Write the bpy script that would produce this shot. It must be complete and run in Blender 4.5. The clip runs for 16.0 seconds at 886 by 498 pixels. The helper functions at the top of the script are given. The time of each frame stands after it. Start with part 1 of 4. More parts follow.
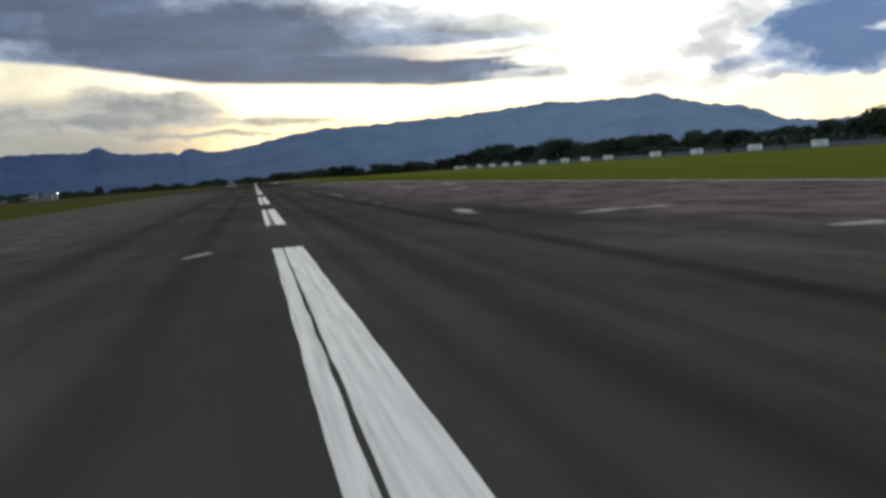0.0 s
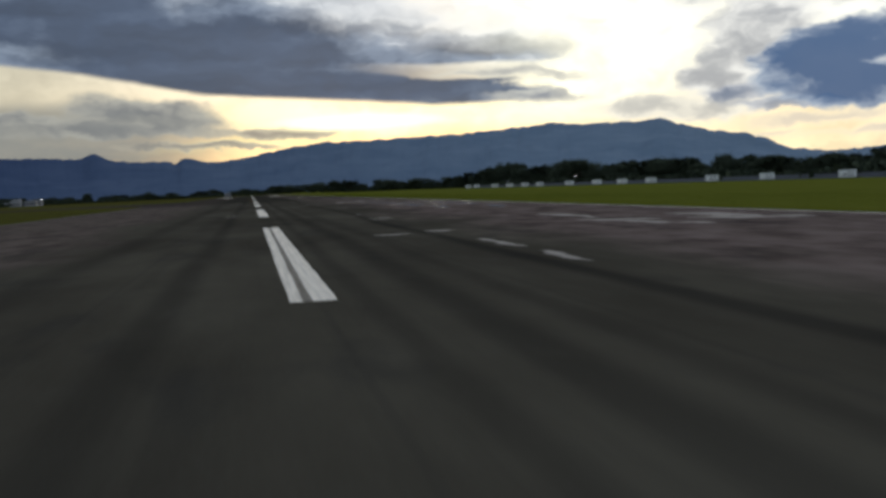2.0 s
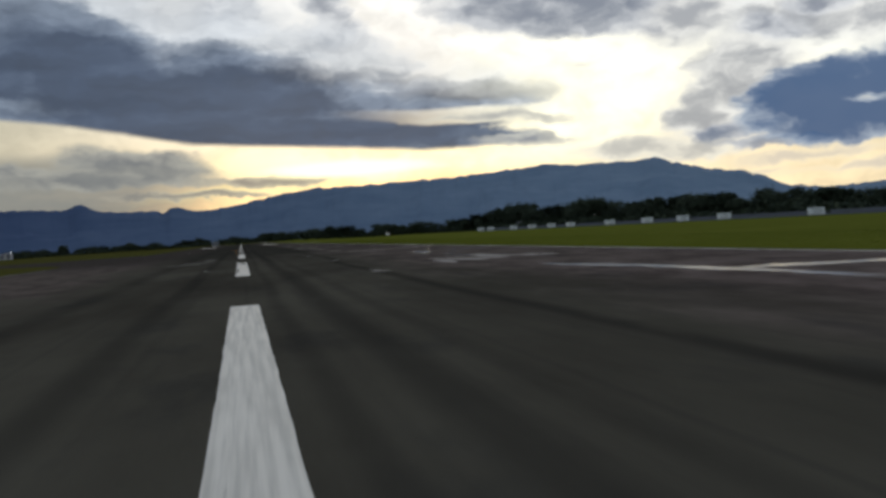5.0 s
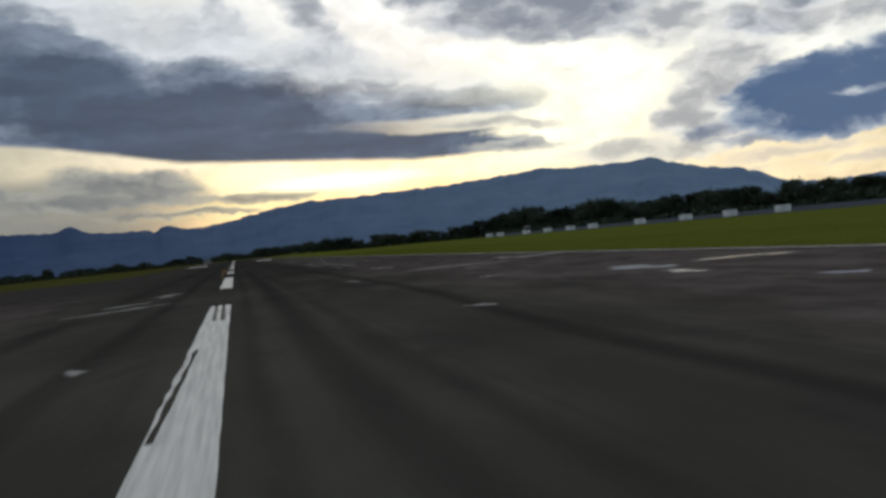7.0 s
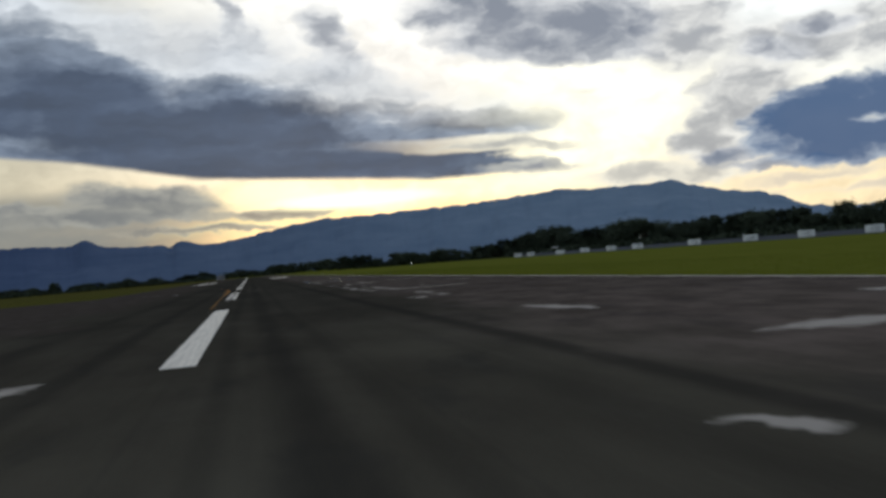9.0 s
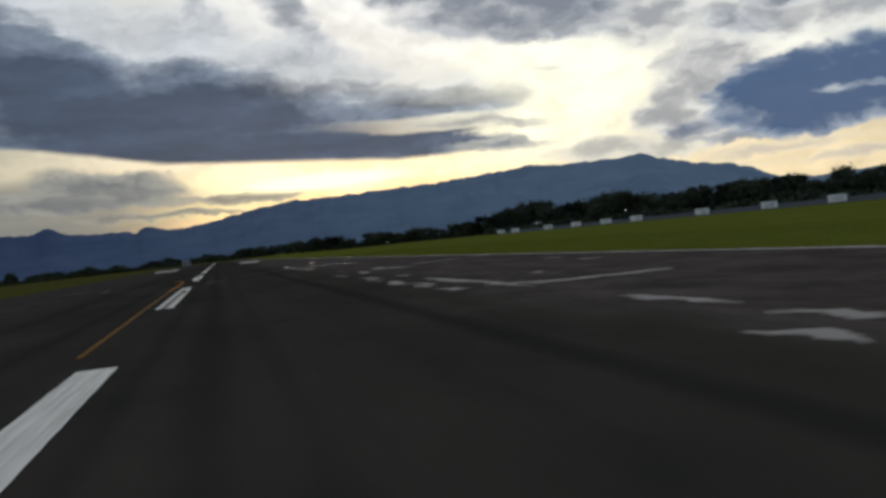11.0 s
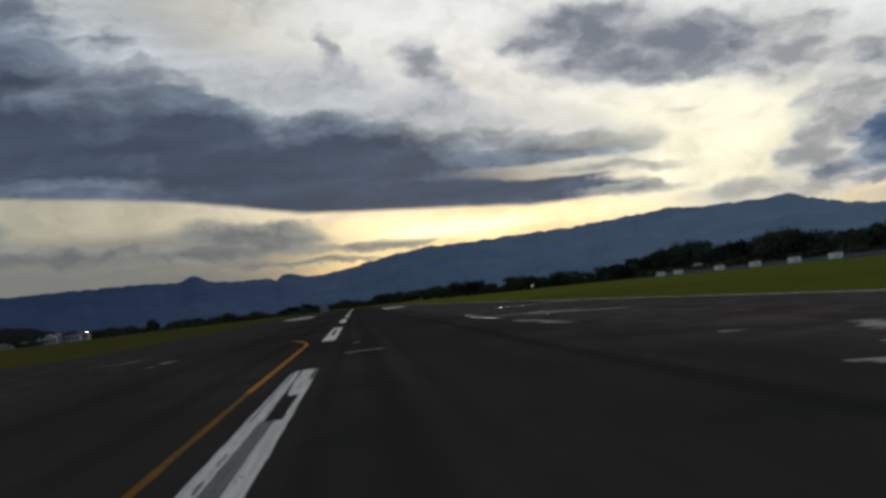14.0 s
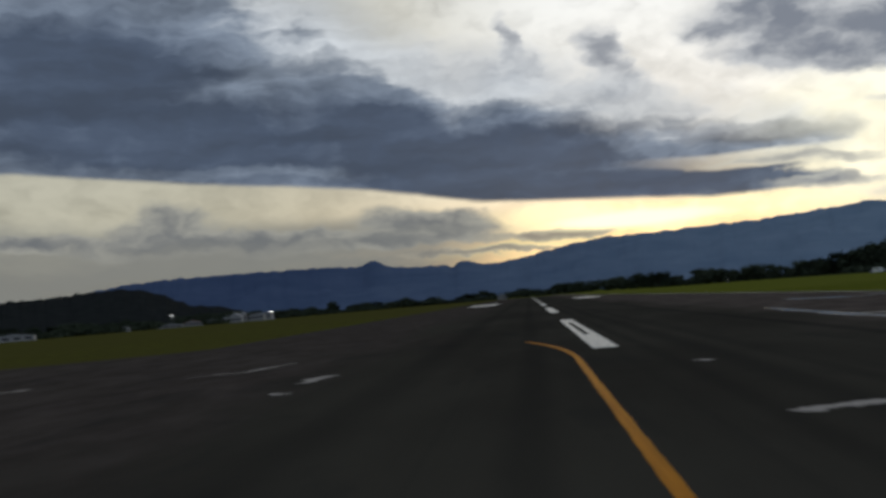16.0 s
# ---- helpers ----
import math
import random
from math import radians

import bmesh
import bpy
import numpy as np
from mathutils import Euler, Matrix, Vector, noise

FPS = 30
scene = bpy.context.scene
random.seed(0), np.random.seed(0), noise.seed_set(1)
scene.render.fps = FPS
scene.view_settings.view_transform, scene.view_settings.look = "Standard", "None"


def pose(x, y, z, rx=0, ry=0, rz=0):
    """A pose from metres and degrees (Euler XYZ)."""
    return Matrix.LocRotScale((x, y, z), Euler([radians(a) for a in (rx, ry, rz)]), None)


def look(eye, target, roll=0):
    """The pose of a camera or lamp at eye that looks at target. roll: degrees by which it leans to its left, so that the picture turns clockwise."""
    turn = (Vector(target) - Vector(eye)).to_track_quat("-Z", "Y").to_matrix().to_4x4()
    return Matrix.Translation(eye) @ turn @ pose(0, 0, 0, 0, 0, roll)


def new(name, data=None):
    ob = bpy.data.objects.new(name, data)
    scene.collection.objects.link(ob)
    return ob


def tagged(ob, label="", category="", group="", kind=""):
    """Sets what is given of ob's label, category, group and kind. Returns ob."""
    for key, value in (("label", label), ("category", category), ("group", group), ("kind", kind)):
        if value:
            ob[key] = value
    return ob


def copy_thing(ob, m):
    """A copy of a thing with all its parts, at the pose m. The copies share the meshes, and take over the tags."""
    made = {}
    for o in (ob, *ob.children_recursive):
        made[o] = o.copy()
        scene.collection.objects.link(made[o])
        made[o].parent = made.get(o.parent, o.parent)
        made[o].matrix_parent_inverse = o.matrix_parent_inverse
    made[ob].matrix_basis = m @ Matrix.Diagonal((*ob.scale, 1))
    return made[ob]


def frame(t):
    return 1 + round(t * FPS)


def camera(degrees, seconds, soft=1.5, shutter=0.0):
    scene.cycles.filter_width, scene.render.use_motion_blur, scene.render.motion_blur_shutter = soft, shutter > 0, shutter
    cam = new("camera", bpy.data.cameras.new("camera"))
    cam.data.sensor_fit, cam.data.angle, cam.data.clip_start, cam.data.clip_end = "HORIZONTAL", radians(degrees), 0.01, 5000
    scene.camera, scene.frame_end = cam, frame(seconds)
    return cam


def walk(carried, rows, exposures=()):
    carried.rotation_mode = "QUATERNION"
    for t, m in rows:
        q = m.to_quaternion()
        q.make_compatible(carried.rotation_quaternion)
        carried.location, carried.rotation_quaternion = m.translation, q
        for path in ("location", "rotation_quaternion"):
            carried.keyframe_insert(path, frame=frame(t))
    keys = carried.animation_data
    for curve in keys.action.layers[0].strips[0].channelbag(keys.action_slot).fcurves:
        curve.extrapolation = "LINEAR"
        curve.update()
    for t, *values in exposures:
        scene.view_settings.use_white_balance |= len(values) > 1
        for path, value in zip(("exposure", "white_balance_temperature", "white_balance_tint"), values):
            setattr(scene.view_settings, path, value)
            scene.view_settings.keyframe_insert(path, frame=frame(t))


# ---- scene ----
cam = camera(49.7, 16.0, soft=3.3, shutter=0.3)
PATH = [
    (0.0, pose(-0.81, 0.00, 2.04, 85.07, 4.59, -11.21)),
    (0.5, pose(-0.90, 16.91, 2.04, 86.88, 5.58, -10.23)),
    (1.0, pose(-1.00, 33.80, 2.02, 87.98, 3.17, -9.80)),
    (1.5, pose(-1.19, 50.58, 2.00, 87.66, 1.70, -11.95)),
    (2.0, pose(-1.05, 67.14, 2.07, 86.17, 2.68, -11.37)),
    (2.5, pose(-0.87, 83.33, 2.09, 87.91, 4.05, -10.37)),
    (3.0, pose(-0.83, 99.21, 2.04, 87.71, 3.96, -10.03)),
    (3.5, pose(-0.70, 114.96, 1.97, 88.98, 3.53, -9.05)),
    (4.0, pose(-0.55, 130.70, 2.02, 88.62, 2.19, -10.14)),
    (4.2, pose(-0.44, 136.92, 2.06, 88.67, 3.01, -11.50)),
    (6.3, pose(0.56, 197.38, 2.07, 88.77, 4.82, -12.24)),
    (6.5, pose(0.61, 202.58, 2.07, 87.91, 4.99, -12.82)),
    (7.0, pose(0.84, 215.33, 2.07, 89.28, 5.97, -12.35)),
    (7.5, pose(1.07, 227.88, 2.02, 89.06, 5.31, -13.03)),
    (8.0, pose(1.33, 239.88, 2.06, 89.76, 4.16, -14.09)),
    (8.5, pose(1.41, 251.19, 2.07, 89.20, 5.16, -13.51)),
    (8.7, pose(1.61, 255.64, 2.12, 90.57, 4.81, -11.67)),
    (10.8, pose(2.82, 299.99, 2.09, 90.27, 5.86, -11.65)),
    (11.0, pose(2.86, 304.02, 2.11, 89.14, 6.42, -13.32)),
    (11.5, pose(3.06, 313.89, 2.08, 90.41, 6.47, -11.95)),
    (12.0, pose(3.10, 323.41, 2.07, 90.45, 6.16, -11.98)),
    (12.5, pose(3.03, 332.53, 2.10, 92.43, 7.84, -9.75)),
    (13.0, pose(2.80, 341.15, 2.02, 92.31, 6.74, -8.70)),
    (13.5, pose(2.45, 349.33, 2.01, 92.81, 5.54, -7.32)),
    (14.0, pose(1.95, 357.15, 2.04, 92.79, 6.69, -5.29)),
    (14.5, pose(1.17, 364.49, 2.04, 93.84, 7.41, -2.88)),
    (15.0, pose(0.22, 371.55, 2.06, 93.92, 5.80, -0.92)),
    (15.5, pose(-1.05, 378.58, 2.04, 94.16, 5.22, 2.21)),
    (15.7, pose(-1.64, 381.39, 2.00, 93.03, 3.96, 2.74)),
    (16.0, pose(-2.54, 385.53, 2.07, 93.19, 4.87, 5.15)),
]
walk(cam, PATH, [(0.0, 0.92), (0.5, 1.0), (1.0, 0.68), (1.5, 0.48), (2.0, 0.38), (2.5, 0.5), (3.0, 0.33), (4.0, 0.3), (6.5, 0.28), (7.5, 0.3), (8.3, 0.32), (11.0, 0.15), (11.5, 0.05), (12.0, 0.02), (13.0, 0.05), (14.0, -0.1), (14.5, 0.04), (15.0, 0.02), (16.0, 0.03)])


# ---- small node language ----
class Net:
    """Short spellings for building node trees."""

    def __init__(self, tree):
        self.t = tree
        tree.nodes.clear()

    def n(self, kind, **props):
        node = self.t.nodes.new(kind)
        for k, v in props.items():
            setattr(node, k, v)
        return node

    def put(self, socket, v):
        if isinstance(v, bpy.types.NodeSocket):
            self.t.links.new(v, socket)
        elif isinstance(v, (tuple, list)) and len(v) == 3 and socket.type == "RGBA":
            socket.default_value = (*v, 1.0)
        else:
            socket.default_value = v

    def m(self, op, a, b=None, c=None):
        node = self.n("ShaderNodeMath", operation=op)
        for s, v in zip(node.inputs, (a, b, c)):
            if v is not None:
                self.put(s, v)
        return node.outputs[0]

    def mix(self, f, a, b, blend="MIX"):
        node = self.n("ShaderNodeMix", data_type="RGBA", blend_type=blend)
        self.put(node.inputs[0], f)
        self.put(node.inputs[6], a)
        self.put(node.inputs[7], b)
        return node.outputs[2]

    def step(self, v, lo, hi, out0=0.0, out1=1.0):
        node = self.n("ShaderNodeMapRange", interpolation_type="SMOOTHSTEP")
        for s, x in zip(node.inputs[:5], (v, lo, hi, out0, out1)):
            self.put(s, x)
        return node.outputs[0]

    def xyz(self, x, y, z=0.0):
        node = self.n("ShaderNodeCombineXYZ")
        for s, v in zip(node.inputs, (x, y, z)):
            self.put(s, v)
        return node.outputs[0]

    def split(self, v):
        node = self.n("ShaderNodeSeparateXYZ")
        self.put(node.inputs[0], v)
        return node.outputs

    def noise(self, vec, scale, detail=4.0, rough=0.55, color=False):
        node = self.n("ShaderNodeTexNoise")
        self.put(node.inputs["Vector"], vec)
        node.inputs["Scale"].default_value = scale
        node.inputs["Detail"].default_value = detail
        node.inputs["Roughness"].default_value = rough
        return node.outputs["Color" if color else "Fac"]

    def scaled(self, vec, sx, sy, sz):
        node = self.n("ShaderNodeMapping")
        self.put(node.inputs["Vector"], vec)
        node.inputs["Scale"].default_value = (sx, sy, sz)
        return node.outputs[0]


# ---- sky ----
world = bpy.data.worlds.new("evening_sky")
scene.world = world
world.use_nodes = True
k = Net(world.node_tree)
sky_dir = k.n("ShaderNodeTexCoord").outputs["Generated"]
dx, dy, dz = k.split(sky_dir)
az0 = k.m("MULTIPLY", k.m("ARCTAN2", dx, dy), 57.2958)
el0 = k.m("MULTIPLY", k.m("ARCSINE", dz), 57.2958)


def degrees_noise(sx, sy, seed, detail=7.0, rough=0.6, color=False, a=None, e=None):
    """Noise over azimuth and height, both in degrees."""
    return k.noise(k.xyz(k.m("MULTIPLY", a or az0, sx), k.m("MULTIPLY", e or el0, sy), seed), 1.0, detail, rough, color)


def ramp(v, start, span, slope):
    """slope times how far v has come past start, no further than span."""
    return k.m("MULTIPLY", k.m("MINIMUM", k.m("MAXIMUM", k.m("SUBTRACT", v, start), 0.0), span), slope)


def lift(v, amount):
    return k.m("MULTIPLY", k.m("SUBTRACT", v, 0.5), amount)


wob = k.split(degrees_noise(0.22, 0.38, 0.0, 4.0, 0.55, color=True))
curl = k.split(degrees_noise(0.85, 1.35, 4.0, 3.0, 0.5, color=True))
az = k.m("ADD", az0, k.m("ADD", lift(wob[0], 4.2), lift(curl[0], 1.3)))
el = k.m("ADD", el0, k.m("ADD", lift(wob[1], 1.7), lift(curl[1], 0.75)))
lumps = degrees_noise(0.15, 0.27, 21.0, 6.0, 0.52, a=az, e=el)
puffs = degrees_noise(0.46, 0.80, 33.0, 5.0, 0.50, a=az, e=el)
streaks = degrees_noise(0.075, 0.60, 8.0, 6.0, 0.52, e=el)
mottle = k.m("ADD", k.m("MULTIPLY", lumps, 0.55), k.m("MULTIPLY", puffs, 0.45))


def mass(caz, cel, raz, rel, slope=0.0):
    """How deep in a bank of cloud: 1 in its middle, 0 at its rim, below 0 outside."""
    u = k.m("SUBTRACT", az, caz)
    v = k.m("SUBTRACT", k.m("SUBTRACT", el, cel), k.m("MULTIPLY", u, slope))
    d = k.m("SQRT", k.m("ADD", k.m("POWER", k.m("DIVIDE", u, raz), 2.0), k.m("POWER", k.m("DIVIDE", v, rel), 2.0)))
    return k.m("SUBTRACT", 1.0, d)


def heap(banks):
    total = mass(*banks[0])
    for b in banks[1:]:
        total = k.m("SMOOTH_MAX", total, mass(*b), 0.12)
    return total


def glow(caz, cel, raz, rel, slope=0.0):
    return k.step(mass(caz, cel, raz, rel, slope), -0.45, 0.7)


nishita = k.n("ShaderNodeTexSky", sky_type="NISHITA", sun_disc=False, sun_elevation=radians(4.5), sun_rotation=radians(7.0))
high = k.mix(k.step(el0, 5.5, 12.0), (0.93, 0.89, 0.75), (0.86, 0.88, 0.88))
low = k.mix(k.step(el0, 2.0, 7.5), (0.77, 0.63, 0.39), high)
low = k.mix(k.m("MULTIPLY", k.step(az0, 16.0, 27.0), k.step(el0, 9.0, 3.0)), low, (0.88, 0.74, 0.50))
low = k.mix(k.step(az0, 5.0, -14.0), low, k.mix(k.step(el0, 2.5, 6.5), (0.27, 0.28, 0.265), (0.47, 0.45, 0.37)))
low = k.mix(k.step(el0, 18.0, 40.0), low, (0.40, 0.46, 0.56))
low = k.mix(k.step(dy, 0.5, -0.3), low, (0.33, 0.39, 0.49))
low = k.mix(0.10, low, k.mix(1.0, nishita.outputs[0], (0.12, 0.12, 0.12), "MULTIPLY"))
low = k.mix(k.m("MULTIPLY", glow(21.0, 7.0, 9.0, 4.0), 0.85), low, (1.14, 1.07, 0.81))
low = k.mix(k.m("MULTIPLY", glow(7.5, 4.15, 9.5, 0.85, -0.03), 0.95), low, (1.50, 1.26, 0.70))
low = k.mix(k.m("MULTIPLY", glow(0.0, 2.9, 6.0, 0.40, 0.06), 0.85), low, (1.15, 0.92, 0.46))
shade = k.m("ADD", 0.74, k.m("MULTIPLY", k.step(mottle, 0.30, 0.62), 0.32))
tone = k.mix(1.0, low, k.xyz(shade, shade, shade), "MULTIPLY")


def layer(under, banks, fray, edge, dark, pale, cover, span=0.55, grain=1.6):
    """Lays a layer of cloud over the sky: pale where thin and lumpy on top, dark where deep."""
    m = k.m("ADD", heap(banks), lift(mottle, fray))
    t = k.m("ADD", k.m("MULTIPLY", m, 0.7), lift(puffs, grain))
    colour = k.mix(k.step(t, -0.15, span), pale, dark)
    return k.mix(k.m("MULTIPLY", k.step(m, -edge * 0.4, edge), cover), under, colour)


# pale grey heaps high up, over the summit and beside the blue bank
tone = layer(tone, [(29.4, 7.4, 3.4, 3.6, 0.25), (27.6, 5.4, 2.6, 1.5), (33.0, 10.3, 5.5, 1.6), (38.0, 10.4, 5.0, 2.0), (26.5, 11.6, 4.0, 2.6)], 1.0, 0.45, (0.29, 0.30, 0.325), (0.74, 0.73, 0.70), 0.92, 0.75)
tone = layer(tone, [(23.8, 3.95, 4.2, 0.95, -0.02), (27.5, 3.7, 3.0, 0.7)], 0.8, 0.40, (0.40, 0.395, 0.38), (0.76, 0.72, 0.62), 0.90, 0.8)
tone = layer(tone, [(20.6, 9.1, 1.4, 0.35)], 0.8, 0.5, (0.55, 0.54, 0.52), (0.80, 0.78, 0.70), 0.6, 0.8)
tone = layer(tone, [(15.8, 14.3, 5.6, 1.9, -0.06), (18.6, 11.95, 6.8, 1.25, -0.14), (21.5, 13.0, 4.6, 1.9, -0.1)], 0.85, 0.34, (0.165, 0.187, 0.235), (0.56, 0.57, 0.59), 0.94, 0.62, 1.2)
tone = layer(tone, [(5.7, 13.4, 1.5, 1.9, -0.4), (6.4, 12.0, 2.2, 0.9), (-0.2, 14.7, 0.8, 1.8, 0.2), (0.4, 13.0, 2.2, 1.4), (31.4, 9.9, 2.2, 0.8, -0.1), (34.3, 10.9, 2.2, 0.6)], 0.8, 0.45, (0.21, 0.23, 0.275), (0.60, 0.61, 0.63), 0.88, 0.8)
tone = layer(tone, [(-30.0, 32.0, 40.0, 9.0), (40.0, 28.0, 30.0, 8.0)], 1.2, 0.5, (0.14, 0.16, 0.21), (0.45, 0.47, 0.52), 0.75, 0.8)
tone = layer(tone, [(33.0, 2.9, 6.0, 0.45), (38.0, 2.0, 7.0, 0.35), (29.0, 2.2, 4.0, 0.3)], 1.2, 0.7, (0.48, 0.44, 0.40), (0.80, 0.70, 0.52), 0.70, 0.9)
tone = layer(tone, [(-3.0, 12.9, 8.0, 2.6, -0.1), (6.0, 11.2, 5.0, 1.5, -0.2)], 0.9, 0.5, (0.30, 0.32, 0.36), (0.66, 0.67, 0.68), 0.80, 0.9)

# low grey rags along the horizon: a thin streaky veil, and heaps standing in it
veil = k.m("MULTIPLY", k.m("MULTIPLY", k.step(az0, 1.0, -9.0), k.step(el0, 5.8, 4.5)), k.step(k.m("ADD", k.m("MULTIPLY", streaks, 0.75), k.m("MULTIPLY", puffs, 0.25)), 0.36, 0.60, 0.58, 1.0))
tone = k.mix(k.m("MULTIPLY", veil, 0.95), tone, (0.178, 0.180, 0.168))
tone = layer(tone, [(-16.0, 4.1, 19.0, 1.7, -0.03), (-31.0, 5.0, 9.0, 1.3)], 0.8, 0.9, (0.17, 0.178, 0.175), (0.29, 0.285, 0.25), 0.75, 1.2)
tone = layer(tone, [(-5.6, 4.75, 4.6, 1.15, -0.12), (-20.8, 5.5, 3.2, 1.75), (-17.0, 4.5, 11.0, 0.85, -0.02), (-28.5, 4.9, 6.0, 0.6), (-9.0, 3.9, 9.0, 0.55, -0.04)], 0.70, 0.30, (0.145, 0.155, 0.166), (0.34, 0.335, 0.30), 0.94, 0.8)
mist = k.m("MULTIPLY", k.m("MULTIPLY", k.step(az0, 0.0, -8.0), k.step(el, 5.2, 4.0)), k.step(streaks, 0.38, 0.60, 0.28, 0.78))
tone = k.mix(mist, tone, (0.222, 0.222, 0.203))
tone = layer(tone, [(1.4, 3.45, 4.6, 0.42, -0.03), (-2.5, 2.75, 5.0, 0.24, -0.03)], 0.5, 0.3, (0.20, 0.195, 0.18), (0.45, 0.41, 0.32), 0.88, 0.7)


# the great dark bank: a flat base that sinks towards the light, a heaped top and two long arms
def slopes(start, legs):
    """A height that begins at start and goes on by (azimuth, span, slope)."""
    total = start
    for a, span, slope in legs:
        total = k.m("ADD", total, ramp(az0, a, span, slope))
    return total


floor_el = slopes(8.95, [(-29.0, 20.0, -0.098), (-9.0, 6.6, -0.175), (-2.4, 13.4, -0.083)])
roof_el = slopes(24.5, [(-30.0, 18.5, -0.285), (-11.5, 4.0, -0.75), (-7.5, 4.0, -0.85), (-3.5, 4.0, 0.08), (0.5, 5.5, -0.40), (6.0, 9.5, -0.18), (15.5, 3.5, -0.35), (19.0, 3.0, -1.4)])
over = k.m("SUBTRACT", k.m("ADD", el0, lift(streaks, 0.6)), floor_el)
under = k.m("ADD", k.m("SUBTRACT", roof_el, el), lift(mottle, 3.4))
rim = k.m("SUBTRACT", 20.6, k.m("ADD", az, k.m("MULTIPLY", k.m("ABSOLUTE", k.m("SUBTRACT", el0, 7.8)), 2.2)))
split_el = slopes(7.25, [(4.5, 6.5, -0.09), (11.0, 6.0, -0.02)])
split_d = k.m("ABSOLUTE", k.m("SUBTRACT", k.m("ADD", el0, lift(streaks, 0.9)), split_el))
split = k.m("MULTIPLY", k.step(k.m("SUBTRACT", split_d, k.step(az0, 2.0, 14.0, 0.0, 0.34)), 0.24, -0.05), k.step(az0, 5.0, 16.0, 0.0, 0.62))
cover = k.m("MULTIPLY", k.step(under, -2.6, 2.8), k.step(over, -0.14, 0.24))
cover = k.m("MULTIPLY", cover, k.m("MAXIMUM", k.step(k.m("ADD", rim, lift(puffs, 4.0)), -1.0, 2.0), k.step(k.m("ADD", mass(12.0, 5.35, 8.5, 0.75, -0.05), lift(streaks, 0.8)), -0.05, 0.35)))
cover = k.m("MULTIPLY", cover, k.m("SUBTRACT", 1.0, split))
deep = heap([(-20.0, 10.6, 13.0, 2.6, -0.10), (-7.0, 9.9, 8.0, 2.5, -0.22), (1.5, 8.6, 7.0, 1.9, -0.12), (-3.5, 7.5, 9.0, 2.3, -0.12), (14.5, 8.1, 6.0, 0.8, -0.10), (6.0, 6.2, 12.0, 1.3, -0.06), (-26.0, 14.5, 9.0, 3.0)])
dusk = k.m("ADD", k.m("ADD", k.m("MULTIPLY", k.step(under, 0.2, 3.8), 0.56), k.m("MULTIPLY", k.step(deep, -0.55, 0.65), 0.60)), k.m("ADD", lift(mottle, 0.62), k.m("ADD", lift(streaks, 0.85), lift(puffs, 0.30))))
dusk = k.m("SUBTRACT", dusk, k.m("MULTIPLY", k.step(k.m("ADD", mass(-17.0, 8.6, 10.0, 0.55, -0.06), lift(streaks, 1.2)), -0.1, 0.6), 0.26))
dusk = k.m("SUBTRACT", dusk, k.m("MULTIPLY", k.m("MULTIPLY", k.step(el0, 11.5, 15.5), k.step(az0, -20.0, -11.0)), 0.34))
inner = k.mix(k.step(dusk, 0.02, 0.52), (0.50, 0.527, 0.56), (0.168, 0.205, 0.266))
inner = k.mix(k.step(dusk, 0.40, 1.12), inner, (0.050, 0.071, 0.115))
fold = k.step(k.m("ADD", k.m("MULTIPLY", streaks, 0.6), k.m("MULTIPLY", mottle, 0.4)), 0.36, 0.64, 1.32, 0.84)
inner = k.mix(1.0, inner, k.xyz(fold, fold, fold), "MULTIPLY")
tone = k.mix(k.m("MULTIPLY", cover, 0.97), tone, inner)

tone = layer(tone, [(17.5, 5.0, 3.6, 0.45, 0.02), (15.5, 6.3, 5.0, 0.35, -0.02)], 0.9, 0.5, (0.25, 0.26, 0.28), (0.62, 0.60, 0.52), 0.75, 0.9)
gap_d = k.m("SQRT", k.m("ADD", k.m("POWER", k.m("DIVIDE", k.m("SUBTRACT", az0, 6.6), 5.2), 2.0), k.m("POWER", k.m("DIVIDE", k.m("SUBTRACT", k.m("ADD", el0, lift(streaks, 0.5)), 3.95), 0.50), 2.0)))
tone = k.mix(k.m("MULTIPLY", k.step(gap_d, 1.25, 0.45), 0.95), tone, (1.7, 1.48, 0.85))

# the blue bank over the end of the range
tone = layer(tone, [(28.9, 4.6, 2.3, 0.60, 0.05), (31.0, 3.8, 3.0, 0.4)], 0.8, 0.35, (0.15, 0.18, 0.24), (0.46, 0.47, 0.50), 0.88, 0.7)
far = k.m("ADD", heap([(38.8, 5.9, 9.0, 2.6, 0.04), (35.0, 4.8, 6.0, 1.6), (33.0, 6.3, 4.0, 1.7, 0.25)]), lift(mottle, 0.50))
far = k.m("SUBTRACT", far, k.m("MULTIPLY", k.step(mass(37.6, 5.6, 3.2, 0.42, 0.02), -0.3, 0.6), 0.60))
blue = k.mix(k.step(k.m("ADD", far, k.m("ADD", lift(streaks, 0.8), lift(puffs, 0.9))), -0.05, 0.50), (0.35, 0.40, 0.47), (0.048, 0.096, 0.196))
tone = k.mix(k.m("MULTIPLY", k.step(far, -0.06, 0.18), 0.96), tone, blue)
back = k.n("ShaderNodeBackground")
k.put(back.inputs[0], k.mix(1.0, tone, (0.985, 1.0, 1.005), "MULTIPLY"))
back.inputs[1].default_value = 1.0
k.t.links.new(back.outputs[0], k.n("ShaderNodeOutputWorld").inputs[0])

sun = new("sun", bpy.data.lights.new("sun", "SUN"))
sun.data.energy, sun.data.angle, sun.data.color = 0.5, radians(12), (1.0, 0.86, 0.62)
sun.matrix_world = look((0, 0, 60), (-0.122 * 50, -0.99 * 50, 56.1))


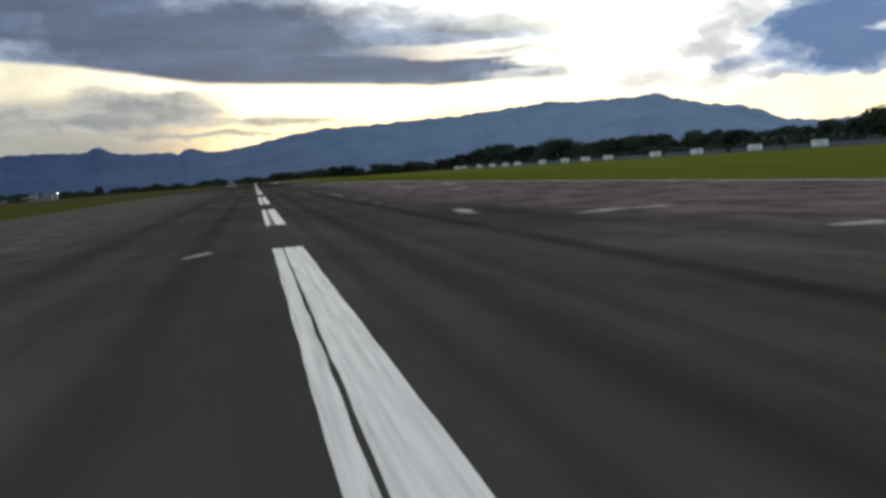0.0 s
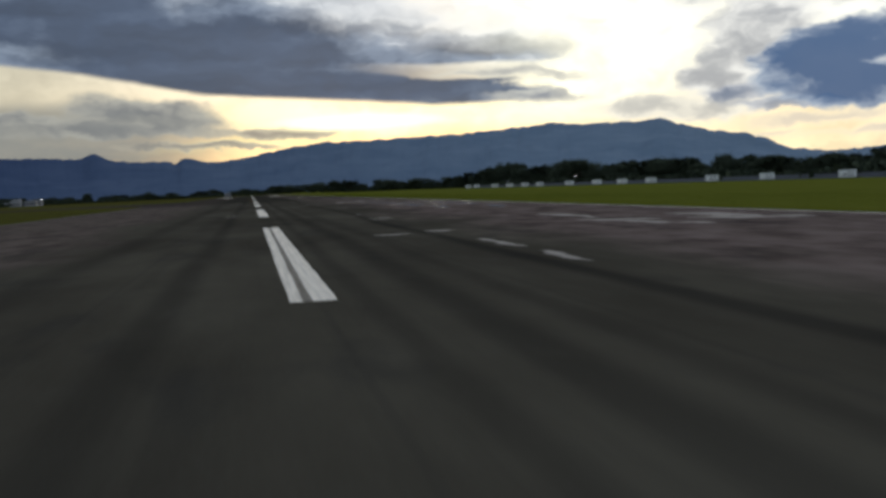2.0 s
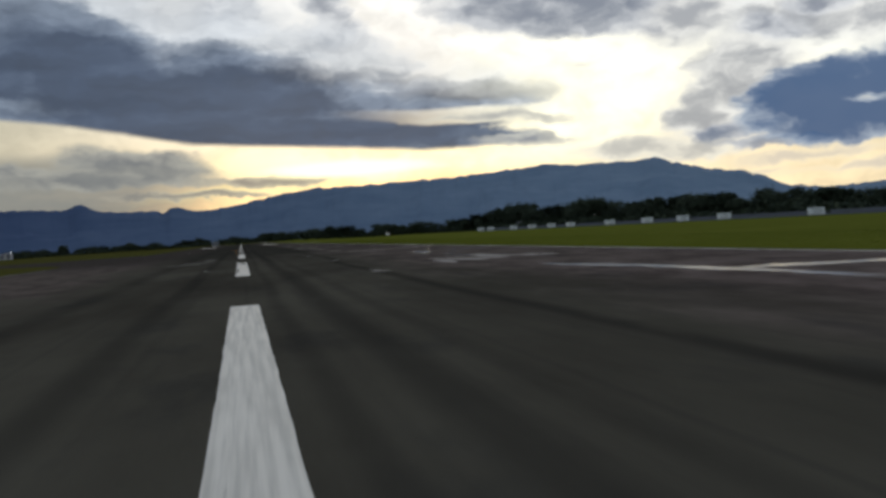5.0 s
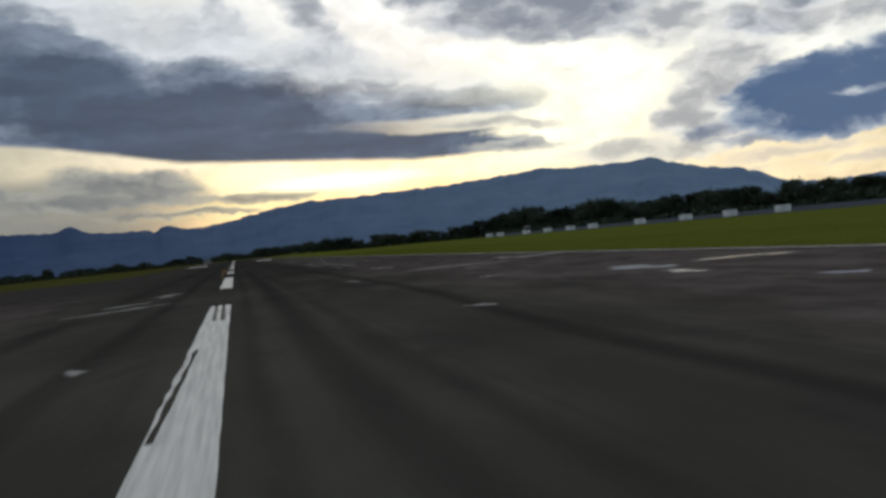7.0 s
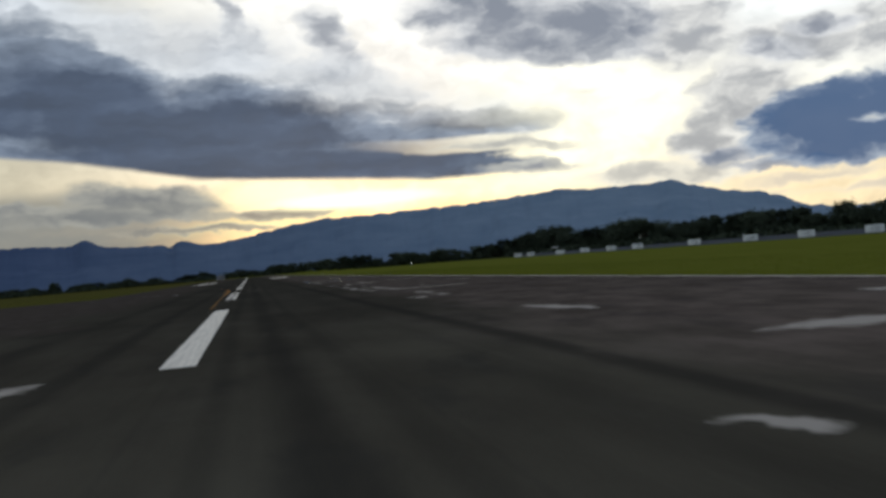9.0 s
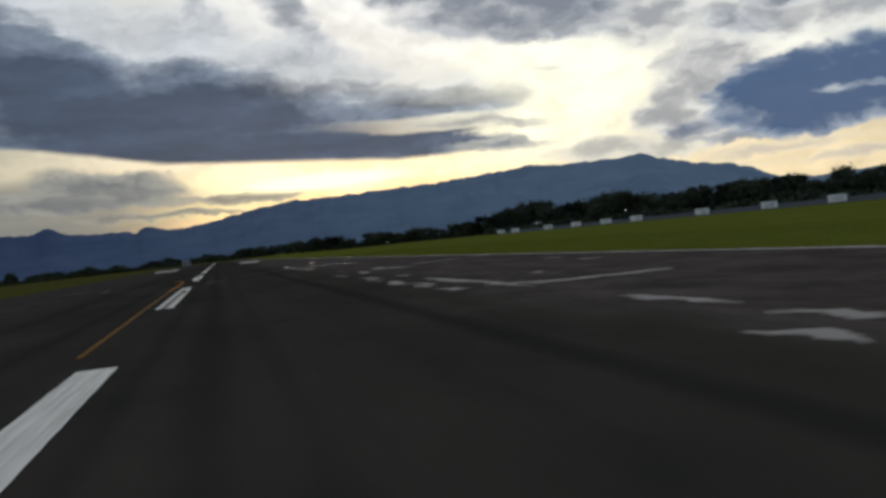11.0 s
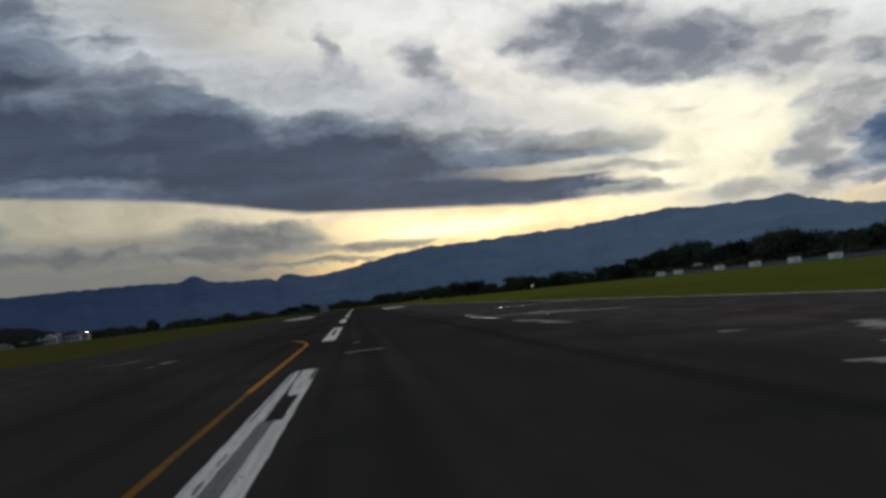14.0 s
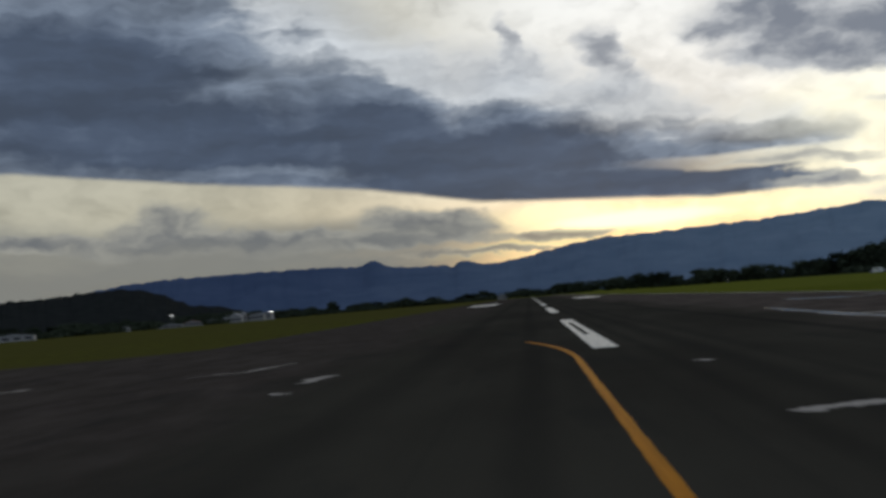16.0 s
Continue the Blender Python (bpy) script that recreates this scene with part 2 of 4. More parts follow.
# ---- materials ----
def material(name, rough=0.6, spec=0.4, metal=0.0):
    mat = bpy.data.materials.new(name)
    mat.use_nodes = True
    q = Net(mat.node_tree)
    bsdf = q.n("ShaderNodeBsdfPrincipled")
    q.t.links.new(bsdf.outputs[0], q.n("ShaderNodeOutputMaterial").inputs[0])
    bsdf.inputs["Roughness"].default_value = rough
    bsdf.inputs["Specular IOR Level"].default_value = spec
    bsdf.inputs["Metallic"].default_value = metal
    return mat, q, bsdf


def place(q):
    return q.n("ShaderNodeTexCoord").outputs["Object"]


def bump(q, bsdf, height, strength, dist):
    b = q.n("ShaderNodeBump")
    b.inputs["Strength"].default_value = strength
    b.inputs["Distance"].default_value = dist
    q.put(b.inputs["Height"], height)
    q.t.links.new(b.outputs[0], bsdf.inputs["Normal"])


def plain(name, color, rough=0.6, spec=0.4, metal=0.0, vary=0.25, scale=3.0):
    """Paint, metal or wood with a little uneven tone at two scales."""
    mat, q, bsdf = material(name, rough, spec, metal)
    p = place(q)
    f = q.m("ADD", q.m("MULTIPLY", q.noise(p, scale, 4), 0.6), q.m("MULTIPLY", q.noise(p, scale * 9, 3), 0.4))
    dull = tuple(c * (1 - vary) for c in color)
    lift = tuple(min(1, c * (1 + vary)) for c in color)
    q.put(bsdf.inputs["Base Color"], q.mix(f, dull, lift))
    return mat


def asphalt_colour(q, p):
    """Old asphalt: lanes, rubber tracks, a browner outer third, and a darker stretch farther on."""
    x, y, z = q.split(p)
    broad = q.step(q.noise(q.scaled(p, 0.13, 0.04, 1), 1.0, 6, 0.62), 0.3, 0.7)
    lanes = q.noise(q.scaled(p, 0.55, 0.012, 1), 1.0, 5, 0.62)
    grain = q.noise(p, 14.0, 3, 0.7)
    blotch = q.noise(q.scaled(p, 0.55, 0.22, 1), 1.0, 6, 0.68)
    patch = q.noise(q.scaled(p, 0.35, 0.12, 1), 1.0, 4, 0.6)
    tone = q.mix(broad, (0.051, 0.045, 0.0335), (0.090, 0.081, 0.060))
    worn = q.mix(q.step(blotch, 0.3, 0.7), (0.070, 0.052, 0.044), (0.19, 0.146, 0.126))
    outer = q.m("ADD", x, q.m("MULTIPLY", q.m("SUBTRACT", broad, 0.5), 5.0))
    tone = q.mix(q.m("MAXIMUM", q.m("MULTIPLY", q.step(outer, 7.4, 14.0), q.step(y, 150.0, 240.0, 1.0, 0.62)), q.m("MULTIPLY", q.step(outer, -7.0, -13.0), 0.6)), tone, worn)
    tone = q.mix(q.m("MULTIPLY", q.step(blotch, 0.55, 0.8), 0.28), tone, (0.112, 0.104, 0.086))
    tone = q.mix(q.m("MULTIPLY", q.step(grain, 0.45, 0.8), 0.30), tone, (0.122, 0.115, 0.096))
    tone = q.mix(q.m("MULTIPLY", q.step(patch, 0.55, 0.68), 0.35), tone, (0.030, 0.030, 0.029))
    rubber = q.m("MULTIPLY", q.step(lanes, 0.48, 0.66), q.step(q.m("ABSOLUTE", q.m("SUBTRACT", x, 2.5)), 12.0, 4.0))
    tone = q.mix(q.m("MULTIPLY", rubber, 0.22), tone, (0.022, 0.021, 0.019))
    drift = q.m("ADD", x, q.m("MULTIPLY", q.m("SUBTRACT", q.noise(q.scaled(p, 0.0, 0.02, 1), 1.0, 3), 0.5), 0.9))
    bent = q.m("SUBTRACT", drift, q.m("ADD", q.step(y, 120.0, 150.0, 0.0, 0.8), q.step(y, 225.0, 260.0, 0.0, 1.1)))
    scuffed = q.step(patch, 0.22, 0.45)
    for lane, centre, half, much in ((drift, 2.5, 0.40, 0.44), (drift, 1.1, 0.22, 0.30), (drift, 3.8, 0.25, 0.25), (bent, 6.35, 0.34, 0.58), (drift, -2.7, 0.36, 0.40), (drift, -6.5, 0.6, 0.35)):
        d = q.m("ABSOLUTE", q.m("SUBTRACT", lane, centre))
        tone = q.mix(q.m("MULTIPLY", q.m("MULTIPLY", q.step(d, half * 1.8, half * 0.2), much), scuffed), tone, (0.022, 0.0205, 0.018))
    joint = q.m("ABSOLUTE", q.m("SUBTRACT", q.m("MODULO", q.m("ADD", x, 42.8), 4.25), 0.4))
    tone = q.mix(q.m("MULTIPLY", q.step(joint, 0.10, 0.02), 0.12), tone, (0.024, 0.024, 0.024))
    far_stretch = q.step(q.m("ADD", y, q.m("MULTIPLY", q.m("SUBTRACT", patch, 0.5), 60.0)), 250.0, 330.0)
    tone = q.mix(q.m("MULTIPLY", q.m("MULTIPLY", far_stretch, q.step(x, 13.0, 7.0, 0.55, 1.0)), 0.58), tone, (0.023, 0.0215, 0.018))
    return tone, grain, broad


def asphalt_material():
    mat, q, bsdf = material("asphalt", 0.95, 0.0)
    p = place(q)
    tone, grain, broad = asphalt_colour(q, p)
    q.put(bsdf.inputs["Base Color"], q.mix(1.0, tone, (0.89, 0.885, 0.90), "MULTIPLY"))
    q.put(bsdf.inputs["Roughness"], q.m("ADD", 0.75, q.m("MULTIPLY", broad, 0.2)))
    bump(q, bsdf, grain, 0.5, 0.006)
    return mat


def paint_material(name, colour, worn_at):
    """Road paint, scuffed through to the asphalt in long streaks."""
    mat, q, bsdf = material(name, 0.8, 0.02)
    p = place(q)
    tone, grain, broad = asphalt_colour(q, p)
    streak = q.noise(q.scaled(p, 9.0, 0.10, 1), 1.0, 5, 0.65)
    spots = q.noise(q.scaled(p, 3.0, 1.0, 1), 2.0, 5, 0.7)
    wear = q.m("ADD", q.m("MULTIPLY", streak, 0.62), q.m("MULTIPLY", spots, 0.38))
    dirty = q.mix(q.m("MULTIPLY", q.m("ADD", q.step(q.noise(q.scaled(p, 7.0, 0.15, 1), 1.5, 5), 0.35, 0.7), q.noise(q.scaled(p, 2.0, 0.4, 1), 1.5, 4)), 0.45), colour, tuple(c * 0.5 for c in colour))
    q.put(bsdf.inputs["Base Color"], q.mix(q.step(wear, worn_at, worn_at + 0.07), dirty, tone))
    bump(q, bsdf, grain, 0.4, 0.004)
    return mat


def grass_material():
    mat, q, bsdf = material("grass", 1.0, 0.0)
    p = place(q)
    big = q.noise(p, 0.035, 5, 0.6)
    mid = q.noise(q.scaled(p, 1, 0.35, 1), 0.5, 5, 0.65)
    fine = q.noise(p, 9.0, 3, 0.7)
    tone = q.mix(big, (0.070, 0.081, 0.012), (0.116, 0.120, 0.020))
    tone = q.mix(q.m("MULTIPLY", q.step(mid, 0.45, 0.75), 0.55), tone, (0.128, 0.130, 0.028))
    tone = q.mix(q.m("MULTIPLY", q.step(fine, 0.5, 0.8), 0.5), tone, (0.040, 0.055, 0.005))
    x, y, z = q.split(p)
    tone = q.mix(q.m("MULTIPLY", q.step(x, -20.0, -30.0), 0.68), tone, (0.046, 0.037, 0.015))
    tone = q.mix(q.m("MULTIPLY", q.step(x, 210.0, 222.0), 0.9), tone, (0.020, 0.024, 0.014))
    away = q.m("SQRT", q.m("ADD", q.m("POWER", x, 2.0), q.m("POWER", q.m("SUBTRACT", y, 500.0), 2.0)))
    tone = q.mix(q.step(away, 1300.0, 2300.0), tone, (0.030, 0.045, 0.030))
    q.put(bsdf.inputs["Base Color"], tone)
    bump(q, bsdf, q.m("ADD", fine, mid), 0.35, 0.05)
    return mat


def leaf_material(name, a, b):
    mat, q, bsdf = material(name, 0.9, 0.0)
    r = q.n("ShaderNodeNewGeometry").outputs["Random Per Island"]
    o = q.n("ShaderNodeObjectInfo").outputs["Random"]
    tone = q.mix(r, a, b)
    q.put(bsdf.inputs["Base Color"], q.mix(q.m("MULTIPLY", o, 0.5), tone, tuple(c * 0.6 for c in a)))
    return mat


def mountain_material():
    """Forested slopes; the blue of distance haze is put into the colour, paler eastward."""
    mat, q, bsdf = material("hazed_far_forest", 1.0, 0.0)
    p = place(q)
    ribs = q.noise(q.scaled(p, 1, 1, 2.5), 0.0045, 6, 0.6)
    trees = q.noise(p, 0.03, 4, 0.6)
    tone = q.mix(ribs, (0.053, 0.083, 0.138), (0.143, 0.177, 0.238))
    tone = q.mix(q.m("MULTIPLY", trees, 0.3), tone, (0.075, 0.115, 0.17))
    # airlight on the brighter side, painted as a paler tint
    haze_east = q.step(q.split(p)[0], -1400.0, 1800.0)
    tone = q.mix(haze_east, q.mix(1.0, tone, (0.56, 0.60, 0.74), "MULTIPLY"), q.mix(1.0, tone, (1.62, 1.62, 1.45), "MULTIPLY"))
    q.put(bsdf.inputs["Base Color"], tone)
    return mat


def hill_material():
    mat, q, bsdf = material("near_forest", 1.0, 0.0)
    p = place(q)
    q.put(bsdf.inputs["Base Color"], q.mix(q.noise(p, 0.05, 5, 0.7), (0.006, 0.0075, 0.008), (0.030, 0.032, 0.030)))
    return mat


def water_material(name, film, gloss, calm, pale_sky):
    """Murky rain with reflected sky put into its pale colour: open water in the middle, breaking up into a damp film
    towards the shore.
    """
    mat, q, bsdf = material(name, 0.05, 0.5)
    where = q.n("ShaderNodeNewGeometry").outputs["Position"]
    tone, grain, broad = asphalt_colour(q, where)
    r = q.n("ShaderNodeAttribute", attribute_name="shore").outputs["Fac"]
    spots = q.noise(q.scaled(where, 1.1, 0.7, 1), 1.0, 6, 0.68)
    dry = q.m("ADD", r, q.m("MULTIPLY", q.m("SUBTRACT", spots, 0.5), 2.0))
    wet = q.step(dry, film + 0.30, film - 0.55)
    q.put(bsdf.inputs["Base Color"], q.mix(q.m("MULTIPLY", wet, 0.9), tone, pale_sky))
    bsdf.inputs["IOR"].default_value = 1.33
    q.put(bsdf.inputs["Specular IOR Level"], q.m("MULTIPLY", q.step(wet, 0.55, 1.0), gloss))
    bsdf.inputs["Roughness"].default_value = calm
    bump(q, bsdf, q.noise(where, 5.0, 2), 0.03, 0.01)
    return mat


ASPHALT = asphalt_material()
WHITE_PAINT = paint_material("white_road_paint", (0.80, 0.735, 0.635), 0.60)
FADED_PAINT = paint_material("faded_road_paint", (0.70, 0.645, 0.565), 0.545)
EDGE_PAINT = paint_material("worn_edge_paint", (0.62, 0.57, 0.49), 0.53)
THIN_PAINT = paint_material("thin_road_paint", (0.19, 0.178, 0.16), 0.53)
YELLOW_PAINT = paint_material("yellow_road_paint", (0.46, 0.170, 0.002), 0.58)
WORN_YELLOW = paint_material("worn_yellow_paint", (0.20, 0.088, 0.010), 0.52)
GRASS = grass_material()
BLADES = leaf_material("grass_blades", (0.10, 0.13, 0.010), (0.18, 0.18, 0.022))
LEAVES = leaf_material("dark_leaves", (0.028, 0.037, 0.026), (0.078, 0.092, 0.058))
BARK = plain("bark", (0.07, 0.05, 0.04), 0.9, 0.1)
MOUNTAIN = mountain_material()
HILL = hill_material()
# the pale colours carry the reflected sky; only the second has any gloss
WATER = water_material("murky_sky_water", 0.92, 0.0, 0.04, (0.335, 0.300, 0.262))
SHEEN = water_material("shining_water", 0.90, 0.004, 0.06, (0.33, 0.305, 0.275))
BOARD = plain("white_board", (0.72, 0.73, 0.72), 0.5, 0.4, vary=0.12, scale=1.5)
PRINT = plain("dark_print", (0.10, 0.11, 0.13), 0.6)
STEEL = plain("galvanised_steel", (0.30, 0.32, 0.34), 0.5, 0.5, 0.6)
CONCRETE = plain("grey_concrete", (0.13, 0.14, 0.17), 0.85, 0.2, vary=0.3, scale=1.2)
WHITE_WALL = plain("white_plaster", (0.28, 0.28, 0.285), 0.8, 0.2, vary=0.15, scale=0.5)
ROOF = plain("roof_sheet", (0.10, 0.11, 0.13), 0.5, 0.4, vary=0.3, scale=0.6)
ROOF_RED = plain("red_roof_sheet", (0.24, 0.07, 0.05), 0.6, 0.3, vary=0.3, scale=0.6)
DARK_GLASS = plain("dark_window", (0.03, 0.035, 0.045), 0.1, 0.5)


def lamp_material():
    mat, q, bsdf = material("lit_lamp", 0.4, 0.3)
    q.put(bsdf.inputs["Base Color"], (0.9, 0.9, 0.9))
    q.put(bsdf.inputs["Emission Color"], (1.0, 0.97, 0.9))
    bsdf.inputs["Emission Strength"].default_value = 9.0
    return mat


LIT = lamp_material()


# ---- mesh helpers ----
def mesh_of(bm, name, mat, smooth=False):
    me = bpy.data.meshes.new(name)
    bm.normal_update()
    bm.to_mesh(me)
    bm.free()
    me.materials.append(mat)
    if smooth:
        me.polygons.foreach_set("use_smooth", [True] * len(me.polygons))
    return me


def part(name, bm, mat, parent=None, label="", smooth=False):
    ob = new(name, mesh_of(bm, name, mat, smooth))
    ob.parent = parent
    return tagged(ob, label)


def box(bm, x0, x1, y0, y1, z0, z1, bevel=0.0):
    r = bmesh.ops.create_cube(bm, size=1.0, matrix=Matrix.Translation(((x0 + x1) / 2, (y0 + y1) / 2, (z0 + z1) / 2)) @ Matrix.Diagonal((x1 - x0, y1 - y0, z1 - z0, 1)))
    if bevel:
        edges = {e for v in r["verts"] for e in v.link_edges}
        bmesh.ops.bevel(bm, geom=list(edges), offset=bevel, segments=1, affect="EDGES")
    return bm


def boxed(*a, bevel=0.0):
    return box(bmesh.new(), *a, bevel=bevel)


def tube(bm, a, b, r0, r1, sides=8):
    a, b = Vector(a), Vector(b)
    d = b - a
    m = Matrix.Translation((a + b) / 2) @ d.to_track_quat("Z", "Y").to_matrix().to_4x4()
    bmesh.ops.create_cone(bm, cap_ends=True, segments=sides, radius1=r0, radius2=r1, depth=d.length, matrix=m)
    return bm


def thing(name, label, category, group="", at=(0, 0, 0)):
    ob = new(name)
    ob.location = at
    return tagged(ob, label, category, group)


def raw_mesh(name, verts, faces, mat, smooth=False):
    me = bpy.data.meshes.new(name)
    me.from_pydata(verts, [], faces)
    me.materials.append(mat)
    if smooth:
        me.polygons.foreach_set("use_smooth", [True] * len(me.polygons))
    return me


# ---- ground ----
def rise(x, y):
    """The strip is level; the land falls a little towards the boundary on one side."""
    s = min(1.0, max(0.0, (x - 45.0) / 140.0))
    u = min(1.0, max(0.0, (x - 260.0) / 160.0))
    far = math.hypot(max(abs(x) - 300.0, 0.0), max(y - 1400.0, -y - 300.0, 0.0))
    v = min(1.0, far / 700.0)
    return -0.05 - 2.2 * s * s * (3 - 2 * s) + 1.5 * u * u * (3 - 2 * u) + 2.6 * v * v * (3 - 2 * v)


def ground_sheet():
    rings = [0, 12, 24, 40, 60, 90, 130, 180, 240, 320, 420, 560, 760, 1050, 1500, 2200, 3200, 4700]
    xs = sorted({-r for r in rings} | set(rings) | {50, 70, 105, 118, 150, 165, 200, 215, 280, 360, 390})
    ys = [-4400, -2600, -1400, -800, -450, -200] + list(range(-100, 1500, 50)) + [1550, 1700, 2000, 2500, 3200, 4000, 4850]
    verts = [(x, y, rise(x, y)) for y in ys for x in xs]
    w = len(xs)
    faces = [(j * w + i, j * w + i + 1, (j + 1) * w + i + 1, (j + 1) * w + i) for j in range(len(ys) - 1) for i in range(w - 1)]
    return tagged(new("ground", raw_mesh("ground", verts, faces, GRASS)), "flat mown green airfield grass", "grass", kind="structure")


ground_sheet()

RIGHT, LEFT, START, END = 25.7, -27.0, -160.0, 1240.0


def left_edge(y):
    """The left edge of the paving, which swings out into the mouth of a taxiway and back."""
    if y < 388.0:
        s = max(0.0, (y - 305.0) / 83.0)
    else:
        s = min(1.0, max(0.0, (458.0 - y) / 14.0))
    return LEFT - 33.0 * s ** 2.2


def runway_slab():
    bm = bmesh.new()
    ys = [START, 0.0, 100.0, 200.0, 300.0] + [305.0 + 3 * i for i in range(27)] + [388.0, 410.0, 430.0] + [444.0 + i for i in range(15)] + [500.0, 700.0, 900.0, END]
    rows = []
    for y in ys:
        xl = left_edge(y)
        row = [bm.verts.new((xl - 0.3, y, -0.06)), bm.verts.new((xl, y, 0.0)), bm.verts.new((-8, y, 0.0)), bm.verts.new((8, y, 0.0)), bm.verts.new((RIGHT, y, 0.0)), bm.verts.new((RIGHT + 0.3, y, -0.06))]
        rows.append(row)
    for a, b in zip(rows, rows[1:]):
        for i in range(5):
            bm.faces.new((a[i], a[i + 1], b[i + 1], b[i]))
    ob = part("runway", bm, ASPHALT)
    return tagged(ob, "worn dark asphalt runway, damp, with rubber streaks", "runway", kind="structure")


runway_slab()
tagged(part("taxiway", boxed(-260.0, LEFT - 33.3, 388.0, 444.0, -0.4, 0.0), ASPHALT), "dark asphalt taxiway leading off the runway", "taxiway", kind="structure")


def strip(x0, x1, y0, y1, z0=0.0, z1=0.005, ragged=0.012, seed=0, frayed=(True, True)):
    """A painted bar with slightly ragged sides and ends."""
    rnd = random.Random(seed)
    bm = bmesh.new()
    n = max(2, int((y1 - y0) / 0.8))
    rows = []
    for i in range(n + 1):
        y = y0 + (y1 - y0) * i / n
        a, b = x0 + rnd.uniform(-ragged, ragged), x1 + rnd.uniform(-ragged, ragged)
        end = rnd.uniform(-0.05, 0.05) if (i == 0 and frayed[0]) or (i == n and frayed[1]) else 0
        rows.append([bm.verts.new((a, y + end, z0)), bm.verts.new((a, y + end, z1)), bm.verts.new((b, y - end, z1)), bm.verts.new((b, y - end, z0))])
    for a, b in zip(rows, rows[1:]):
        for i in range(3):
            bm.faces.new((a[i], a[i + 1], b[i + 1], b[i]))
    for r in (rows[0], rows[-1]):
        bm.faces.new(r)
    bmesh.ops.recalc_face_normals(bm, faces=bm.faces)
    return bm


def centre_stripe(y0, y1, bands, label, seed):
    """bands: paint, x0 and x1 along the whole stripe; or with from and to, in shares of its length; or with x0 and x1 at its far end too."""
    t = thing("centreline_stripe", label, "road marking", "runway centreline", (0, y0, 0))
    for i, (mat, a, b, *rest) in enumerate(bands):
        f0, f1 = rest[:2] or (0.0, 1.0)
        c, d = rest[2:] or (a, b)
        ya, yb = y0 + (y1 - y0) * f0, y0 + (y1 - y0) * f1
        bm = strip(a, b, ya, yb, seed=seed * 7 + i, frayed=(f0 == 0, f1 == 1))
        for v in bm.verts:
            s = min(1.0, max(0.0, (v.co.y - ya) / (yb - ya)))
            w = (v.co.x - a) / (b - a)
            v.co.x += s * ((c - a) * (1 - w) + (d - b) * w)
        bmesh.ops.translate(bm, vec=(0, -y0, 0), verts=bm.verts)
        part("paint_band", bm, mat, t)
    return t


W, F, T = WHITE_PAINT, FADED_PAINT, THIN_PAINT
FULL = [(W, -0.45, 0.45)]
SHADED = [(W, -0.45, -0.22), (T, -0.217, 0.0, 0.0, 1.0, -0.217, -0.06), (W, 0.003, 0.45, 0.0, 1.0, -0.057, 0.45)]
SPLIT = [(W, -0.45, -0.22, 0.0, 1.0, -0.45, -0.16), (W, -0.15, 0.45, 0.0, 1.0, -0.12, 0.45)]
SEAMED = [(W, -0.45, -0.20, 0.0, 0.55, -0.45, -0.14), (T, -0.197, -0.02, 0.0, 0.55, -0.137, 0.0), (W, -0.017, 0.45, 0.0, 0.55, 0.003, 0.45),
          (W, -0.45, -0.14, 0.5504, 1.0, -0.45, -0.12), (T, -0.10, -0.02, 0.5504, 1.0, -0.06, 0.0), (W, 0.0, 0.45, 0.5504, 1.0, -0.02, 0.45)]
FRAYED = [(W, -0.45, 0.45, 0.0, 0.16), (W, -0.45, -0.42, 0.1604, 0.46, -0.45, -0.32), (W, -0.32, 0.45, 0.1604, 0.46, -0.22, 0.45), (W, -0.45, 0.45, 0.4604, 0.72),
          (W, -0.45, -0.16, 0.7204, 1.0, -0.45, -0.24), (T, -0.157, -0.02, 0.7204, 1.0, -0.20, -0.12), (W, -0.017, 0.12, 0.7204, 1.0, -0.10, 0.08), (T, 0.16, 0.30, 0.7204, 1.0, 0.14, 0.20), (W, 0.303, 0.45, 0.7204, 1.0, 0.203, 0.45)]
STRANDS = [(F, -0.45, -0.17, 0.0, 0.60, -0.45, -0.15), (T, -0.167, 0.10, 0.0, 0.60, -0.147, 0.14), (F, 0.103, 0.45, 0.0, 0.60, 0.143, 0.45),
           (F, -0.45, -0.38, 0.6004, 0.96), (F, -0.34, -0.08, 0.6004, 0.99, -0.34, -0.17), (F, 0.30, 0.45, 0.6004, 0.74), (F, 0.02, 0.45, 0.7404, 0.87, -0.10, 0.45), (F, -0.10, 0.30, 0.8704, 1.0), (T, 0.303, 0.45, 0.8704, 1.0)]
HOLLOW = [(W, -0.45, -0.14, 0.0, 0.8), (W, 0.12, 0.45, 0.0, 0.8), (W, -0.137, 0.117, 0.0, 0.3), (W, -0.45, 0.45, 0.8004, 1.0)]
NEW_LABEL = "white painted centreline stripe, scuffed, on asphalt"
SPLIT_LABEL = "white centreline stripe cut by a long dark seam"
WORN_LABEL = "white centreline stripe worn into long strands"
for i, (y0, y1, bands, lab) in enumerate([
    (-100.0, -75.2, FULL, NEW_LABEL), (-60.0, -35.2, FULL, NEW_LABEL), (-20.0, -11.2, FULL, NEW_LABEL),
    (4.1, 28.9, SPLIT, SPLIT_LABEL), (44.2, 68.9, SHADED, NEW_LABEL), (85.2, 125.3, SEAMED, SPLIT_LABEL),
    (153.0, 192.8, FULL, NEW_LABEL), (220.7, 260.4, FRAYED, WORN_LABEL), (286.7, 326.4, FULL, NEW_LABEL),
    (353.3, 391.5, STRANDS, WORN_LABEL), (419.8, 457.6, HOLLOW, WORN_LABEL),
]):
    centre_stripe(y0, y1, bands, lab, i)
for i in range(11):
    centre_stripe(486.4 + 66.6 * i, 525.2 + 66.6 * i, FULL, NEW_LABEL, 40 + i)

